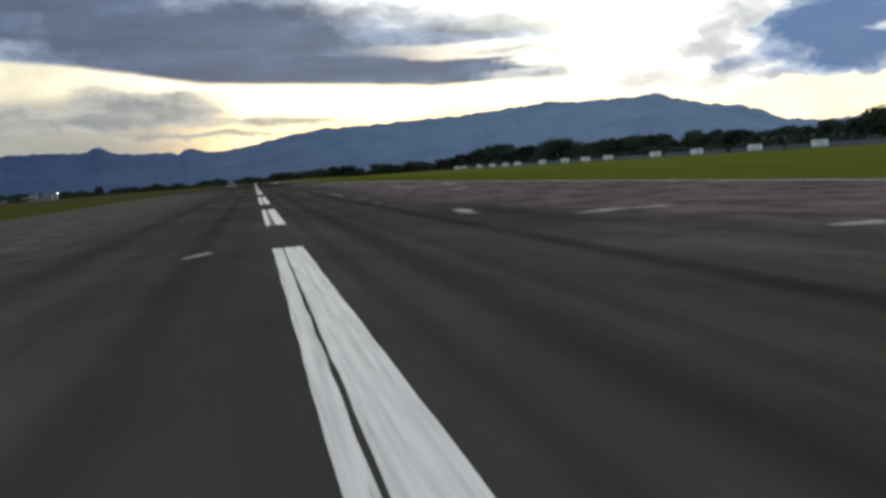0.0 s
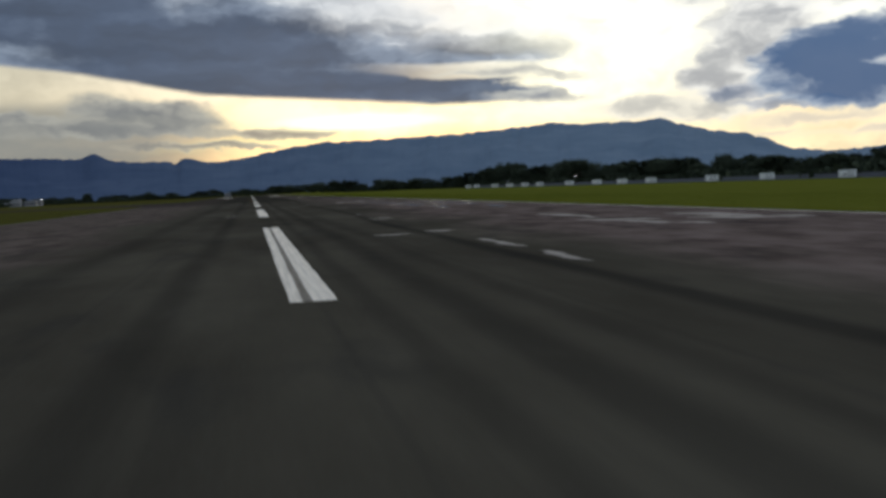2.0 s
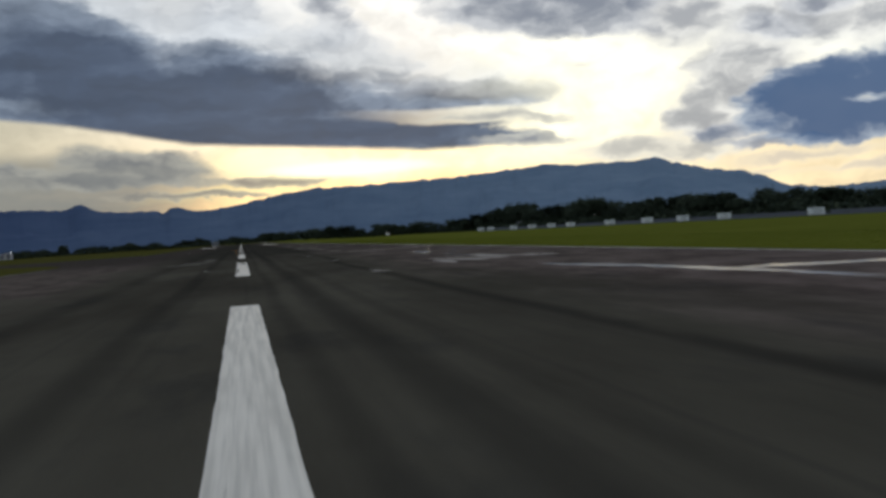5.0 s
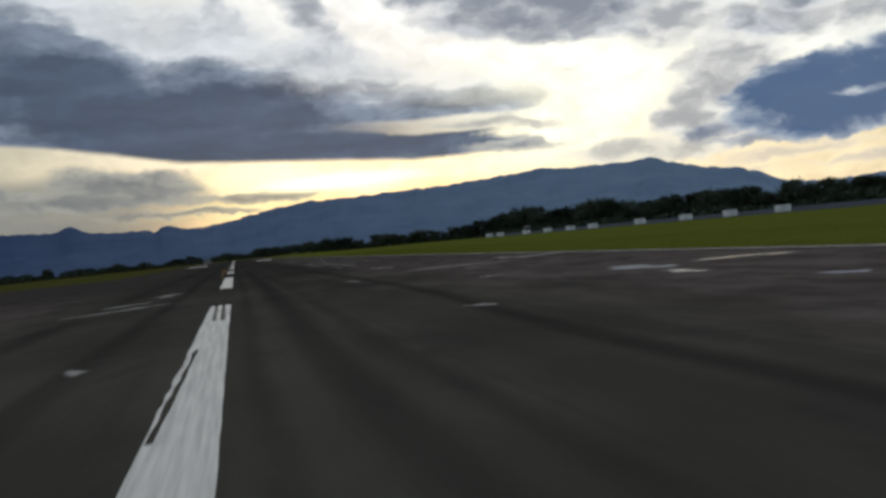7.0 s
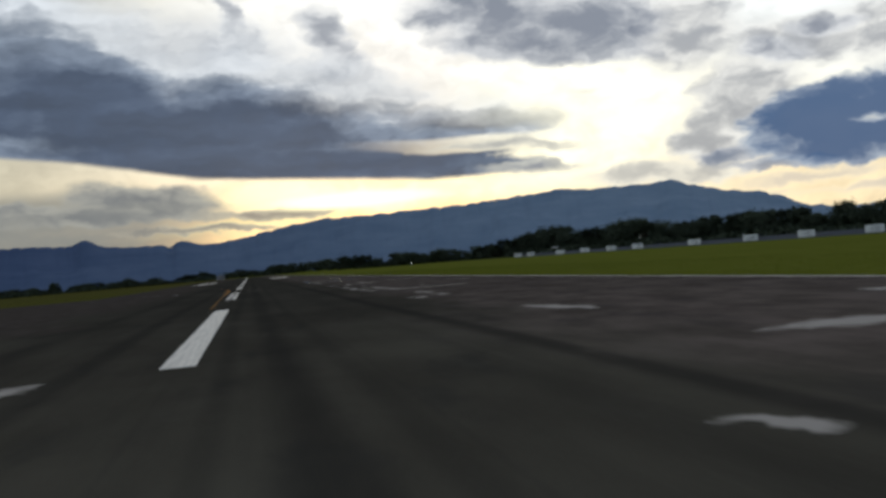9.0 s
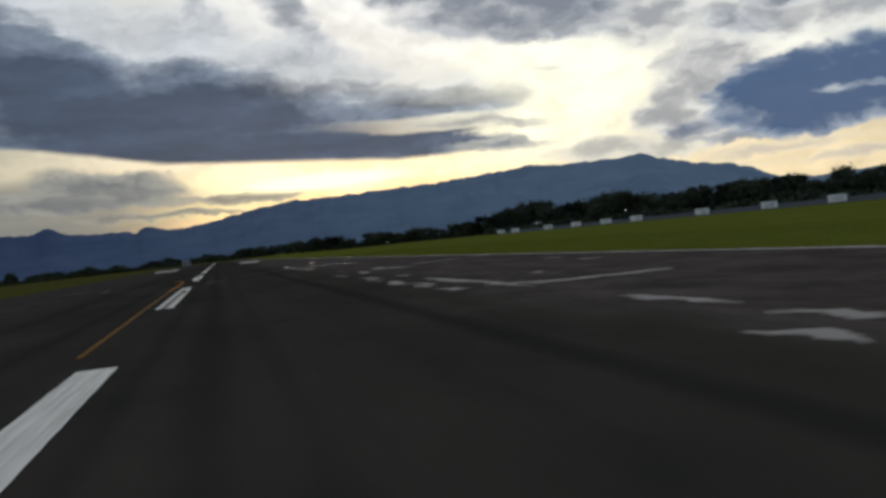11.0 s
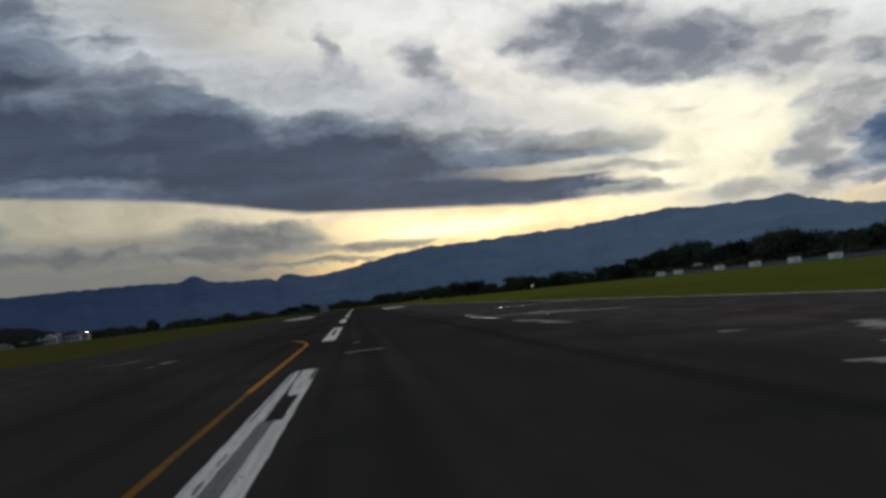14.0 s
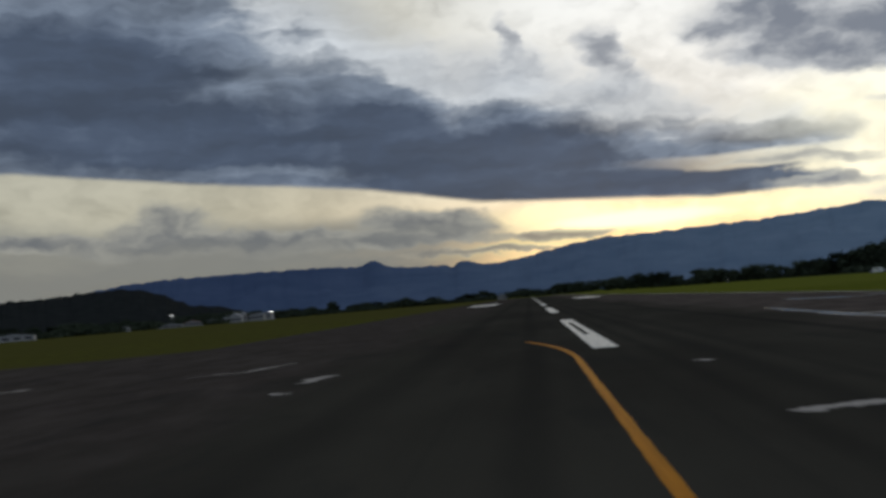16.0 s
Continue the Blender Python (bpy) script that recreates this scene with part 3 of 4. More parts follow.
for x, lab in ((RIGHT - 0.55, "faded white edge line along the grass"), (LEFT + 0.3, "faded white edge line along the grass")):
    y1 = END if x > 0 else 305.0
    bm = strip(x, x + 0.3, START, y1, ragged=0.03, seed=int(x * 10))
    tagged(part("runway_edge_line", bm, EDGE_PAINT if x > 0 else THIN_PAINT), lab, "road marking", "runway edge lines")

for x0, x1 in ((11.0, 17.5), (-20.0, -12.0)):
    bm = strip(x0, x1, 648.0, 700.0, seed=int(x0))
    tagged(part("aiming_point_marking", bm, WHITE_PAINT), "broad white aiming point bar on the runway", "road marking", "aiming point")


def painted_path(pts, half, seed):
    """A painted line of even width along a path on the asphalt."""
    bm = bmesh.new()
    rnd = random.Random(seed)
    prev = None
    for i, (x, y) in enumerate(pts):
        (ax, ay), (bx, by) = pts[max(i - 1, 0)], pts[min(i + 1, len(pts) - 1)]
        d = math.hypot(bx - ax, by - ay)
        nx, ny = -(by - ay) / d, (bx - ax) / d
        w = half + rnd.uniform(-0.012, 0.012)
        row = [bm.verts.new((x + nx * w * s, y + ny * w * s, z)) for s, z in ((1, 0.0), (1, 0.006), (-1, 0.006), (-1, 0.0))]
        if prev:
            for j in range(3):
                bm.faces.new((prev[j], prev[j + 1], row[j + 1], row[j]))
        prev = row
    bmesh.ops.recalc_face_normals(bm, faces=bm.faces)
    return bm


def taxi_line():
    """The yellow lead-off line: along the centreline, then bending away to the left."""
    t = thing("taxiway_lead_off_line", "yellow painted lead-off line, worn at its start, curving away", "road marking", at=(0, 0, 0))
    part("worn_line", painted_path([(-0.88 - 0.34 * (y - 330.0) / 54.0, y) for y in np.linspace(330.0, 384.0, 60)], 0.08, 8), WORN_YELLOW, t, "yellow paint worn nearly away")
    fresh = [(-1.22, y) for y in np.linspace(384.05, 415.0, 50)]
    fresh += [(-1.22 - 55.0 * (1 - math.cos(a)), 415.0 + 55.0 * math.sin(a)) for a in np.linspace(0.01, 0.24, 24)]
    part("bright_line", painted_path(fresh, 0.10, 9), YELLOW_PAINT, t, "strong orange-yellow paint")


taxi_line()


# ---- puddles ----
def pool(points, half, mat=None):
    """Rain lying in a dip of the asphalt: a thin sheet that wanders along its way, swells, narrows and ends in rounded tips."""
    rnd = random.Random(int(points[0][0] * 100 + points[0][1] * 10))
    ph = [rnd.uniform(0, 6.28) for _ in range(7)]
    pts = [Vector((x, y, 0)) for x, y in points]
    lead, tail = (pts[0] - pts[1]).normalized(), (pts[-1] - pts[-2]).normalized()
    pts = [pts[0] + lead * half * 0.35] + pts + [pts[-1] + tail * half * 0.35]
    run = [0.0]
    for p, q in zip(pts, pts[1:]):
        run.append(run[-1] + (q - p).length)
    mid = sum(pts, Vector()) / len(pts)
    verts, faces, shore = [], [], []
    n = 60
    for i in range(n + 1):
        s = i / n
        d = s * run[-1]
        j = max(k for k in range(len(pts) - 1) if run[k] <= d + 1e-6)
        p = pts[j].lerp(pts[j + 1], (d - run[j]) / (run[j + 1] - run[j]))
        ahead = (pts[min(j + 2, len(pts) - 1)] - pts[max(j - 1, 0)]).normalized()
        side = Vector((ahead.y, -ahead.x, 0))
        tip = math.sqrt(max(0.0, 1 - (2 * s - 1) ** 2)) ** 0.7
        swell = 1 + 0.26 * math.sin(7 * s + ph[0]) + 0.17 * math.sin(17 * s + ph[1])
        p = p + side * half * (0.28 * math.sin(6 * s + ph[2]) + 0.14 * math.sin(15 * s + ph[3]))
        for q, z in ((-1.0, 0.0015), (-0.86, 0.006), (0.0, 0.006), (0.86, 0.006), (1.0, 0.0015)):
            v = p + side * (half * tip * swell * q * (1 + 0.13 * math.sin(39 * s + ph[4] + 2 * q) + 0.08 * math.sin(71 * s + ph[5])) + 0.004 * q) - mid
            verts.append((v.x, v.y, z))
            shore.append(max(abs(q), abs(2 * s - 1) ** 2))
    for i in range(n):
        for j in range(4):
            a = i * 5 + j
            faces.append((a, a + 1, a + 6, a + 5))
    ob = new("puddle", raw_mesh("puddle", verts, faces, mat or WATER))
    ob.data.attributes.new("shore", "FLOAT", "POINT").data.foreach_set("value", shore)
    ob.location = (mid.x, mid.y, 0.0005 + 0.004 * rnd.random())
    label = "shallow rain puddle with a bright, partly painted sheen on the asphalt" if mat else "shallow murky rain puddle on the asphalt, pale sky reflection painted in"
    return tagged(ob, label, "puddle", "puddles on the runway")


pool([(-2.9, 28.0), (-2.4, 30.0)], 0.25)
pool([(12.3, 19.8), (13.0, 19.1)], 0.55)
pool([(10.6, 32.5), (12.2, 33.0), (14.1, 32.5)], 0.70)
pool([(8.3, 44.3), (8.3, 41.5), (8.1, 38.7)], 0.40)
pool([(6.8, 62.2), (7.2, 61.9)], 0.45)
pool([(6.8, 74.9), (7.5, 74.4)], 0.60)
pool([(16.0, 81.7), (16.7, 79.7)], 0.80)
pool([(18.0, 87.7), (18.6, 85.1)], 0.70)
pool([(7.3, 94.4), (7.2, 89.9)], 0.24)
pool([(7.2, 102.4), (7.4, 96.5)], 0.26)
pool([(17.1, 105.5), (17.6, 103.9)], 0.55)
pool([(4.6, 108.9), (5.1, 108.2)], 0.70)
pool([(7.0, 110.4), (7.6, 109.4)], 0.60)
pool([(19.6, 109.3), (22.5, 104.7)], 1.20)
pool([(15.9, 111.7), (16.5, 105.1)], 0.50)
pool([(15.3, 112.9), (17.6, 109.7)], 0.90)
pool([(21.0, 115.3), (21.9, 105.3)], 0.90)
pool([(16.8, 124.8), (16.7, 114.6)], 0.55)
pool([(7.0, 130.7), (7.8, 129.7)], 0.45)
pool([(7.0, 133.3), (8.2, 132.3)], 0.50)
pool([(7.2, 144.6), (7.5, 143.9)], 0.27)
pool([(20.9, 156.7), (20.3, 146.3)], 0.50, SHEEN)
pool([(-3.2, 158.6), (-2.6, 160.6)], 0.35)
pool([(16.8, 164.2), (17.0, 160.3), (17.1, 154.1)], 0.50, SHEEN)
pool([(18.7, 166.1), (20.8, 166.8), (21.9, 163.1)], 0.80, SHEEN)
pool([(16.4, 172.6), (16.9, 168.6)], 0.70, SHEEN)
pool([(16.1, 177.6), (17.1, 175.1)], 1.10, SHEEN)
pool([(14.9, 208.0), (16.4, 197.0), (17.0, 182.0)], 0.60, SHEEN)
pool([(18.4, 178.4), (24.7, 178.3)], 0.90, SHEEN)
pool([(16.6, 191.8), (24.7, 189.5)], 1.10, SHEEN)
pool([(7.0, 213.8), (7.3, 213.2), (7.6, 212.1)], 0.37)
pool([(7.0, 215.5), (7.7, 214.8)], 0.20)
pool([(13.1, 224.5), (12.7, 222.0), (12.5, 216.5)], 0.55)
pool([(13.6, 226.8), (14.3, 223.5), (14.6, 218.5)], 0.80)
pool([(13.2, 228.3), (13.4, 226.5), (13.9, 225.2)], 0.36)
pool([(17.0, 231.8), (17.2, 227.5), (16.9, 222.0)], 1.00)
pool([(16.2, 232.2), (17.1, 229.9)], 0.60, SHEEN)
pool([(14.6, 228.6), (15.3, 226.4)], 0.40)
pool([(15.2, 222.8), (16.6, 220.4)], 0.70)
pool([(17.6, 224.0), (19.8, 219.4)], 0.90)
pool([(16.7, 239.2), (16.9, 237.5)], 0.40, SHEEN)
pool([(16.1, 247.8), (16.5, 245.0)], 0.45, SHEEN)
pool([(7.3, 242.6), (7.6, 242.2), (8.0, 241.8)], 0.32)
pool([(19.4, 251.8), (21.1, 251.8), (23.0, 250.2)], 0.60, SHEEN)
pool([(17.0, 254.7), (17.0, 252.6), (17.3, 249.4)], 0.85, SHEEN)
pool([(12.2, 259.6), (12.9, 258.8)], 0.42)
pool([(7.1, 272.4), (7.9, 271.3)], 0.38)
pool([(14.8, 272.8), (15.1, 271.9)], 0.40)
pool([(-6.4, 271.5), (-5.3, 273.7), (-4.1, 275.0)], 0.60)
pool([(-4.5, 281.4), (-3.2, 285.9)], 0.65)
pool([(-2.9, 237.6), (-2.6, 236.2)], 0.20)
pool([(12.5, 280.8), (14.8, 280.6), (17.6, 279.0), (18.9, 278.8)], 0.95)
pool([(20.7, 285.0), (22.4, 283.3), (24.9, 284.0)], 1.30)
pool([(21.0, 289.4), (21.1, 284.5)], 0.60)
pool([(12.5, 298.6), (13.2, 292.7)], 0.50)
pool([(11.0, 318.0), (11.5, 316.8), (11.4, 315.4)], 0.34)
pool([(12.9, 320.0), (13.2, 317.4)], 0.42)
pool([(13.2, 327.5), (13.1, 325.3), (13.3, 322.1)], 0.34)
pool([(13.7, 337.4), (15.6, 336.6), (18.3, 335.4)], 0.85)
pool([(13.1, 351.9), (13.1, 346.1), (13.2, 342.1), (13.2, 335.0)], 0.36)
pool([(12.7, 339.2), (14.0, 338.2)], 0.40)
pool([(11.2, 340.9), (11.6, 338.6)], 0.40)
pool([(11.3, 345.5), (11.3, 343.4), (11.6, 343.0)], 0.28)
pool([(11.4, 353.5), (11.1, 348.6), (12.4, 347.1)], 0.36)
pool([(11.5, 347.5), (11.9, 344.9)], 0.30)
pool([(16.5, 344.8), (16.5, 343.7)], 0.30)
pool([(21.7, 352.7), (22.0, 350.7)], 0.36)
pool([(22.0, 358.7), (22.4, 357.4)], 0.40)
pool([(10.9, 354.2), (11.0, 353.9)], 0.20)
pool([(10.8, 357.3), (11.4, 356.2)], 0.32)
pool([(12.9, 359.4), (13.6, 357.8)], 0.42)
pool([(11.3, 362.8), (11.8, 359.0)], 0.32)
pool([(10.8, 370.2), (11.3, 369.2)], 0.24)
pool([(10.9, 374.1), (11.5, 372.6)], 0.34)
pool([(13.2, 376.7), (13.0, 370.9)], 0.34)
pool([(14.5, 379.6), (15.5, 377.6), (16.9, 374.6)], 0.70)
pool([(15.7, 382.9), (15.2, 379.0)], 0.50)
pool([(18.4, 381.3), (22.0, 380.7)], 0.75)
pool([(12.8, 385.2), (13.0, 384.5)], 0.30)
pool([(1.3, 400.5), (2.1, 400.7), (3.0, 400.6)], 0.34)
pool([(1.7, 411.3), (2.0, 410.9)], 0.22)
pool([(-9.7, 410.9), (-9.1, 410.5)], 0.22)
pool([(-9.6, 413.8), (-9.4, 415.2), (-9.1, 416.4)], 0.40)
pool([(-23.3, 421.2), (-22.8, 422.4)], 0.40)
# faint pale arc of a taxiway line, drawn with the puddle shape
pool([(-16.0, 421.8), (-13.9, 422.2), (-12.7, 426.4)], 0.22)
pool([(-7.6, 264.7), (-5.0, 267.6), (-3.0, 269.7)], 0.55)
pool([(11.8, 416.4), (12.1, 407.5), (12.5, 402.6)], 0.42)
pool([(14.6, 427.0), (17.4, 417.5), (18.9, 414.3)], 0.75, SHEEN)
pool([(12.2, 430.6), (15.3, 426.4), (17.8, 424.2)], 0.65)
pool([(12.0, 447.2), (11.9, 432.0), (11.8, 422.9)], 0.50, SHEEN)
pool([(17.6, 465.2), (20.9, 454.2)], 0.80, SHEEN)
pool([(22.4, 461.0), (24.6, 449.0)], 0.60, SHEEN)


# ---- distance ----
def mountains():
    """A forested range round the far side of the plain: ridge heights in degrees every three degrees of azimuth."""
    swell = [0.95, 0.75, 0.85, 0.85, 0.92, 1.22, 1.50, 1.51, 1.52, 1.52, 1.49, 1.26, 1.21, 1.1, 1.61, 1.76, 1.71, 1.8, 1.81, 2.01, 1.93, 2.0, 1.63, 1.45, 0.48, 0.49, 0.62, 0.6, 0.83]
    crags = ((-8.7, 0.40, 0.36), (-3.5, 0.42, 0.28), (-5.2, 0.5, 0.08), (-4.25, 0.16, -0.14), (24.4, 0.75, 0.16), (23.2, 0.3, 0.05), (26.0, 0.4, 0.05), (30.0, 0.7, 0.10), (28.0, 0.5, -0.06), (9.2, 0.3, 0.05), (4.6, 0.3, 0.05), (36.5, 1.2, 0.1), (18.4, 0.5, 0.15), (21.0, 0.4, -0.04), (23.4, 0.4, -0.04), (25.0, 0.45, 0.26), (26.2, 0.4, 0.10), (28, 0.7, 0.07), (29.7, 0.35, 0.14), (30.9, 0.6, 0.25), (33.0, 1.0, 0.12))
    azs = np.arange(-72.0, 80.0, 0.10)
    steps = np.linspace(0.0, 1.0, 26)
    eye_y, reach = 200.0, 4700.0
    verts, faces = [], []
    for a in azs:
        e = sum(h * math.exp(-((a - (-40 + 3 * i)) / 2.0) ** 2 / 2) for i, h in enumerate(swell))
        e += sum(h * math.exp(-((a - c) / w) ** 2 / 2) for c, w, h in crags)
        if a < -38 or a > 44:
            e = max(e, 1.9 * min(1.0, abs(a + 38 if a < -38 else a - 44) / 10.0) + (1.2 if a < -38 else 0.2))
        jag = 0.085 * noise.fractal(Vector((a * 1.6, 2.0, 0)), 0.65, 2.0, 7)
        top = 2.0 + reach * math.tan(radians(e * 1.012 + jag))
        for s in steps:
            r = 3150.0 + (reach - 3150.0) * s
            spur = noise.fractal(Vector((a * 0.35, s * 2.2, 5.0)), 1.0, 2.0, 4)
            z = top * (s ** 1.35) * (1 + 0.34 * spur * (1 - s) * 2.0 * min(1, s * 3)) - 6 * (1 - s)
            verts.append((r * math.sin(radians(a)), eye_y + r * math.cos(radians(a)), z))
    w = len(steps)
    faces = [(i * w + j, i * w + j + 1, (i + 1) * w + j + 1, (i + 1) * w + j) for i in range(len(azs) - 1) for j in range(w - 1)]
    return tagged(new("mountain_range", raw_mesh("mountain_range", verts, faces, MOUNTAIN, True)), "long forested mountain ridge, tinted blue for distance haze", "mountain", kind="structure")


mountains()


def near_hill():
    """The dark wooded hill behind the buildings."""
    verts = []
    na, nr = 320, 16
    for i in range(na + 1):
        a = -62.0 + 45.0 * i / na
        e = 2.22 * (1 / (1 + math.exp((a + 20.6) / 0.75))) * (0.86 + 0.14 * math.exp(-((a + 23.5) / 4.0) ** 2)) + 0.75 * math.exp(-((a + 18.5) / 2.0) ** 2)
        e += 0.12 * noise.fractal(Vector((a * 1.7, 0.3, 9.0)), 1.0, 2.0, 5) + 0.05 * noise.noise(Vector((a * 9.0, 1.3, 2.0)))
        for j in range(nr + 1):
            s = j / nr
            r = 1450.0 + 450.0 * s
            bumpy = 4.0 * noise.fractal(Vector((a * 3.5, s * 9.0, 1.0)), 0.7, 2.0, 5)
            z = (2.0 + 1900.0 * math.tan(radians(max(e, 0.05)))) * math.sin(s * math.pi / 2) + bumpy * s
            verts.append((r * math.sin(radians(a)), 390.0 + r * math.cos(radians(a)), z))
    w = nr + 1
    faces = [(i * w + j, i * w + j + 1, (i + 1) * w + j + 1, (i + 1) * w + j) for i in range(na) for j in range(nr)]
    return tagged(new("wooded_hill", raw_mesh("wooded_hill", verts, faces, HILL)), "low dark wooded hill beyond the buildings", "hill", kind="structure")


near_hill()


# ---- trees ----
def tree_model(seed, height, spread):
    """A broad tree: tapered trunk, limbs, and a crown of leaf clumps with gaps."""
    rnd = random.Random(seed)
    t = thing("tree", "dark broad-leaved tree in a distant belt", "tree", "tree belt")
    bm = bmesh.new()
    tube(bm, (0, 0, -1.0), (0, 0, height * 0.3), height * 0.028, height * 0.02)
    tube(bm, (0, 0, height * 0.3), (0.3, 0.1, height * 0.6), height * 0.02, height * 0.012)
    tips = []
    for i in range(8):
        a = i * 0.785 + rnd.uniform(-0.3, 0.3)
        r = spread * rnd.uniform(0.45, 0.8)
        tip = (r * math.cos(a), r * math.sin(a), height * rnd.uniform(0.35, 0.85))
        tube(bm, (0, 0, height * rnd.uniform(0.18, 0.4)), tip, height * 0.011, height * 0.004, 6)
        tips.append(tip)
    part("trunk", bm, BARK, t)
    verts, faces = [], []
    centres = tips + [(0, 0, height * 0.82), (spread * 0.3, -spread * 0.2, height * 0.7), (-spread * 0.3, spread * 0.3, height * 0.65)]
    centres += [(spread * rnd.uniform(-0.8, 0.8), spread * rnd.uniform(-0.8, 0.8), height * rnd.uniform(0.12, 0.45)) for _ in range(9)]
    for c in centres:
        cr = spread * rnd.uniform(0.30, 0.46)
        for _ in range(170):
            d = Vector((rnd.gauss(0, 1), rnd.gauss(0, 1), rnd.gauss(0, 0.75))).normalized() * cr * rnd.uniform(0.25, 1.0)
            p = Vector(c) + d
            s = height * rnd.uniform(0.026, 0.055)
            u = Vector((rnd.gauss(0, 1), rnd.gauss(0, 1), rnd.gauss(0, 1))).normalized()
            v = u.orthogonal().normalized()
            b = len(verts)
            verts += [p - u * s, p + v * s * 0.6, p + u * s, p - v * s * 0.6]
            faces.append((b, b + 1, b + 2, b + 3))
    crown = new("crown", raw_mesh("crown", verts, faces, LEAVES))
    crown.parent = t
    return t


MODELS = [tree_model(11, 10.0, 5.2), tree_model(12, 10.0, 6.4), tree_model(13, 10.0, 4.2), tree_model(14, 10.0, 7.2)]
for i, mdl in enumerate(MODELS):
    mdl.location = (430.0 + 25 * i, 330.0 + 30 * i, rise(430.0, 330.0))


def belt(points, gap, depth, seed):
    """Trees along a line of (x, y, height), some rows deep."""
    rnd = random.Random(seed)
    for (ax, ay, ah), (bx, by, bh) in zip(points, points[1:]):
        n = max(1, int(math.hypot(bx - ax, by - ay) / gap))
        for i in range(n):
            f = (i + rnd.random()) / n
            x = ax + (bx - ax) * f + rnd.uniform(-depth, depth)
            y = ay + (by - ay) * f + rnd.uniform(-depth, depth)
            s = (ah + (bh - ah) * f) / 10.0 * rnd.uniform(0.72, 1.12)
            c = copy_thing(rnd.choice(MODELS), pose(x, y, rise(x, y) - 0.2, 0, 0, rnd.uniform(0, 360)))
            c.scale = (s * 1.25, s * 1.25, s)


belt([(20, 1480, 13), (115, 1460, 15), (200, 1390, 16), (280, 1310, 18), (322, 1228, 25), (355, 1170, 24), (378, 1095, 22)], 11.0, 12.0, 1)
belt([(378, 1095, 22), (405, 990, 19), (420, 860, 16), (425, 730, 14), (425, 630, 15), (425, 590, 19), (420, 440, 15), (405, 260, 14), (395, 90, 14)], 12.0, 14.0, 2)
belt([(30, 1510, 11), (-80, 1480, 10), (-180, 1420, 10), (-280, 1370, 10.5), (-370, 1300, 11), (-460, 1200, 11), (-540, 1080, 10), (-590, 900, 10)], 12.0, 14.0, 3)
for x, y, h in ((316, 1222, 29), (328, 1232, 28), (305, 1240, 26), (378, 1185, 28), (392, 1175, 28), (-210, 1380, 14), (430, 885, 19), (440, 612, 22), (452, 600, 24), (432, 596, 21)):
    s = h / 10.0
    c = copy_thing(MODELS[int(h) % 4], pose(x, y, rise(x, y) - 0.2, 0, 0, x))
    c.scale = (s, s, s)


def thicket(points, count, height, depth, seed, label):
    """Undergrowth that closes the foot of a tree belt: leaf clumps beyond counting."""
    rng = np.random.default_rng(seed)
    pts = np.array(points, float)
    seg = np.hypot(*np.diff(pts, axis=0).T)
    s = rng.random(count) * seg.sum()
    idx = np.searchsorted(np.cumsum(seg), s).clip(0, len(seg) - 1)
    f = (s - np.concatenate([[0], np.cumsum(seg)])[idx]) / seg[idx]
    xy = pts[idx] + (pts[idx + 1] - pts[idx]) * f[:, None] + rng.normal(0, depth, (count, 2))
    wave = 0.55 + 0.3 * np.sin(s / 23.0 + seed) + 0.2 * np.sin(s / 7.3) + 0.12 * np.sin(s / 3.1 + 2)
    ground_z = np.array([rise(x, y) for x, y in xy])
    z = ground_z + height * np.clip(wave, 0.3, 1.2) * np.sqrt(rng.random(count))
    u = rng.normal(0, 1, (count, 3))
    u /= np.linalg.norm(u, axis=1)[:, None]
    v = np.cross(u, rng.normal(0, 1, (count, 3)))
    v /= np.linalg.norm(v, axis=1)[:, None]
    size = rng.uniform(0.7, 1.7, count)[:, None]
    c = np.column_stack([xy, z])
    verts = np.stack([c - u * size, c + v * size * 0.7, c + u * size, c - v * size * 0.7], 1).reshape(-1, 3)
    me = bpy.data.meshes.new("thicket")
    me.from_pydata(verts.tolist(), [], np.arange(count * 4).reshape(-1, 4).tolist())
    me.materials.append(LEAVES)
    tagged(new("thicket", me), label, "bushes", kind="stuff")


thicket([(20, 1470), (115, 1450), (200, 1380), (280, 1300), (322, 1218), (378, 1085), (405, 980), (420, 850), (425, 720), (425, 590), (420, 440), (405, 260), (395, 60)], 42000, 11.0, 6.0, 5, "dark dense bushes under the tree belt")
thicket([(40, 1480), (-80, 1460), (-180, 1400), (-280, 1350), (-370, 1280), (-460, 1180), (-540, 1060), (-590, 900), (-600, 760)], 34000, 7.0, 6.0, 6, "dark dense bushes at the airfield's edge")
thicket([(226, 330), (232, 600), (238, 800), (246, 1000), (262, 1150), (285, 1260)], 30000, 5.2, 5.0, 12, "dark scrub close behind the boundary wall")


# ---- the boundary on the far side of the grass ----
def boundary_wall():
    t = thing("boundary_wall", "grey-blue panelled boundary wall beyond the grass", "wall", at=(214.5, 0, rise(214.5, 300)))
    panel = mesh_of(boxed(-0.06, 0.06, -2.88, 2.88, -0.2, 1.75, bevel=0.015), "panel", CONCRETE)
    post = mesh_of(boxed(-0.11, 0.11, -0.11, 0.11, -0.3, 2.05, bevel=0.015), "post", CONCRETE)
    coping = mesh_of(boxed(-0.10, 0.10, -2.88, 2.88, 1.75, 1.86, bevel=0.01), "coping", CONCRETE)
    for i in range(135):
        for name, me, dy in (("post", post, -3.0), ("panel", panel, 0.0), ("coping", coping, 0.0)):
            ob = new(name, me)
            ob.parent = t
            ob.location = (0, 210.0 + 6.0 * i + dy, 0)


boundary_wall()


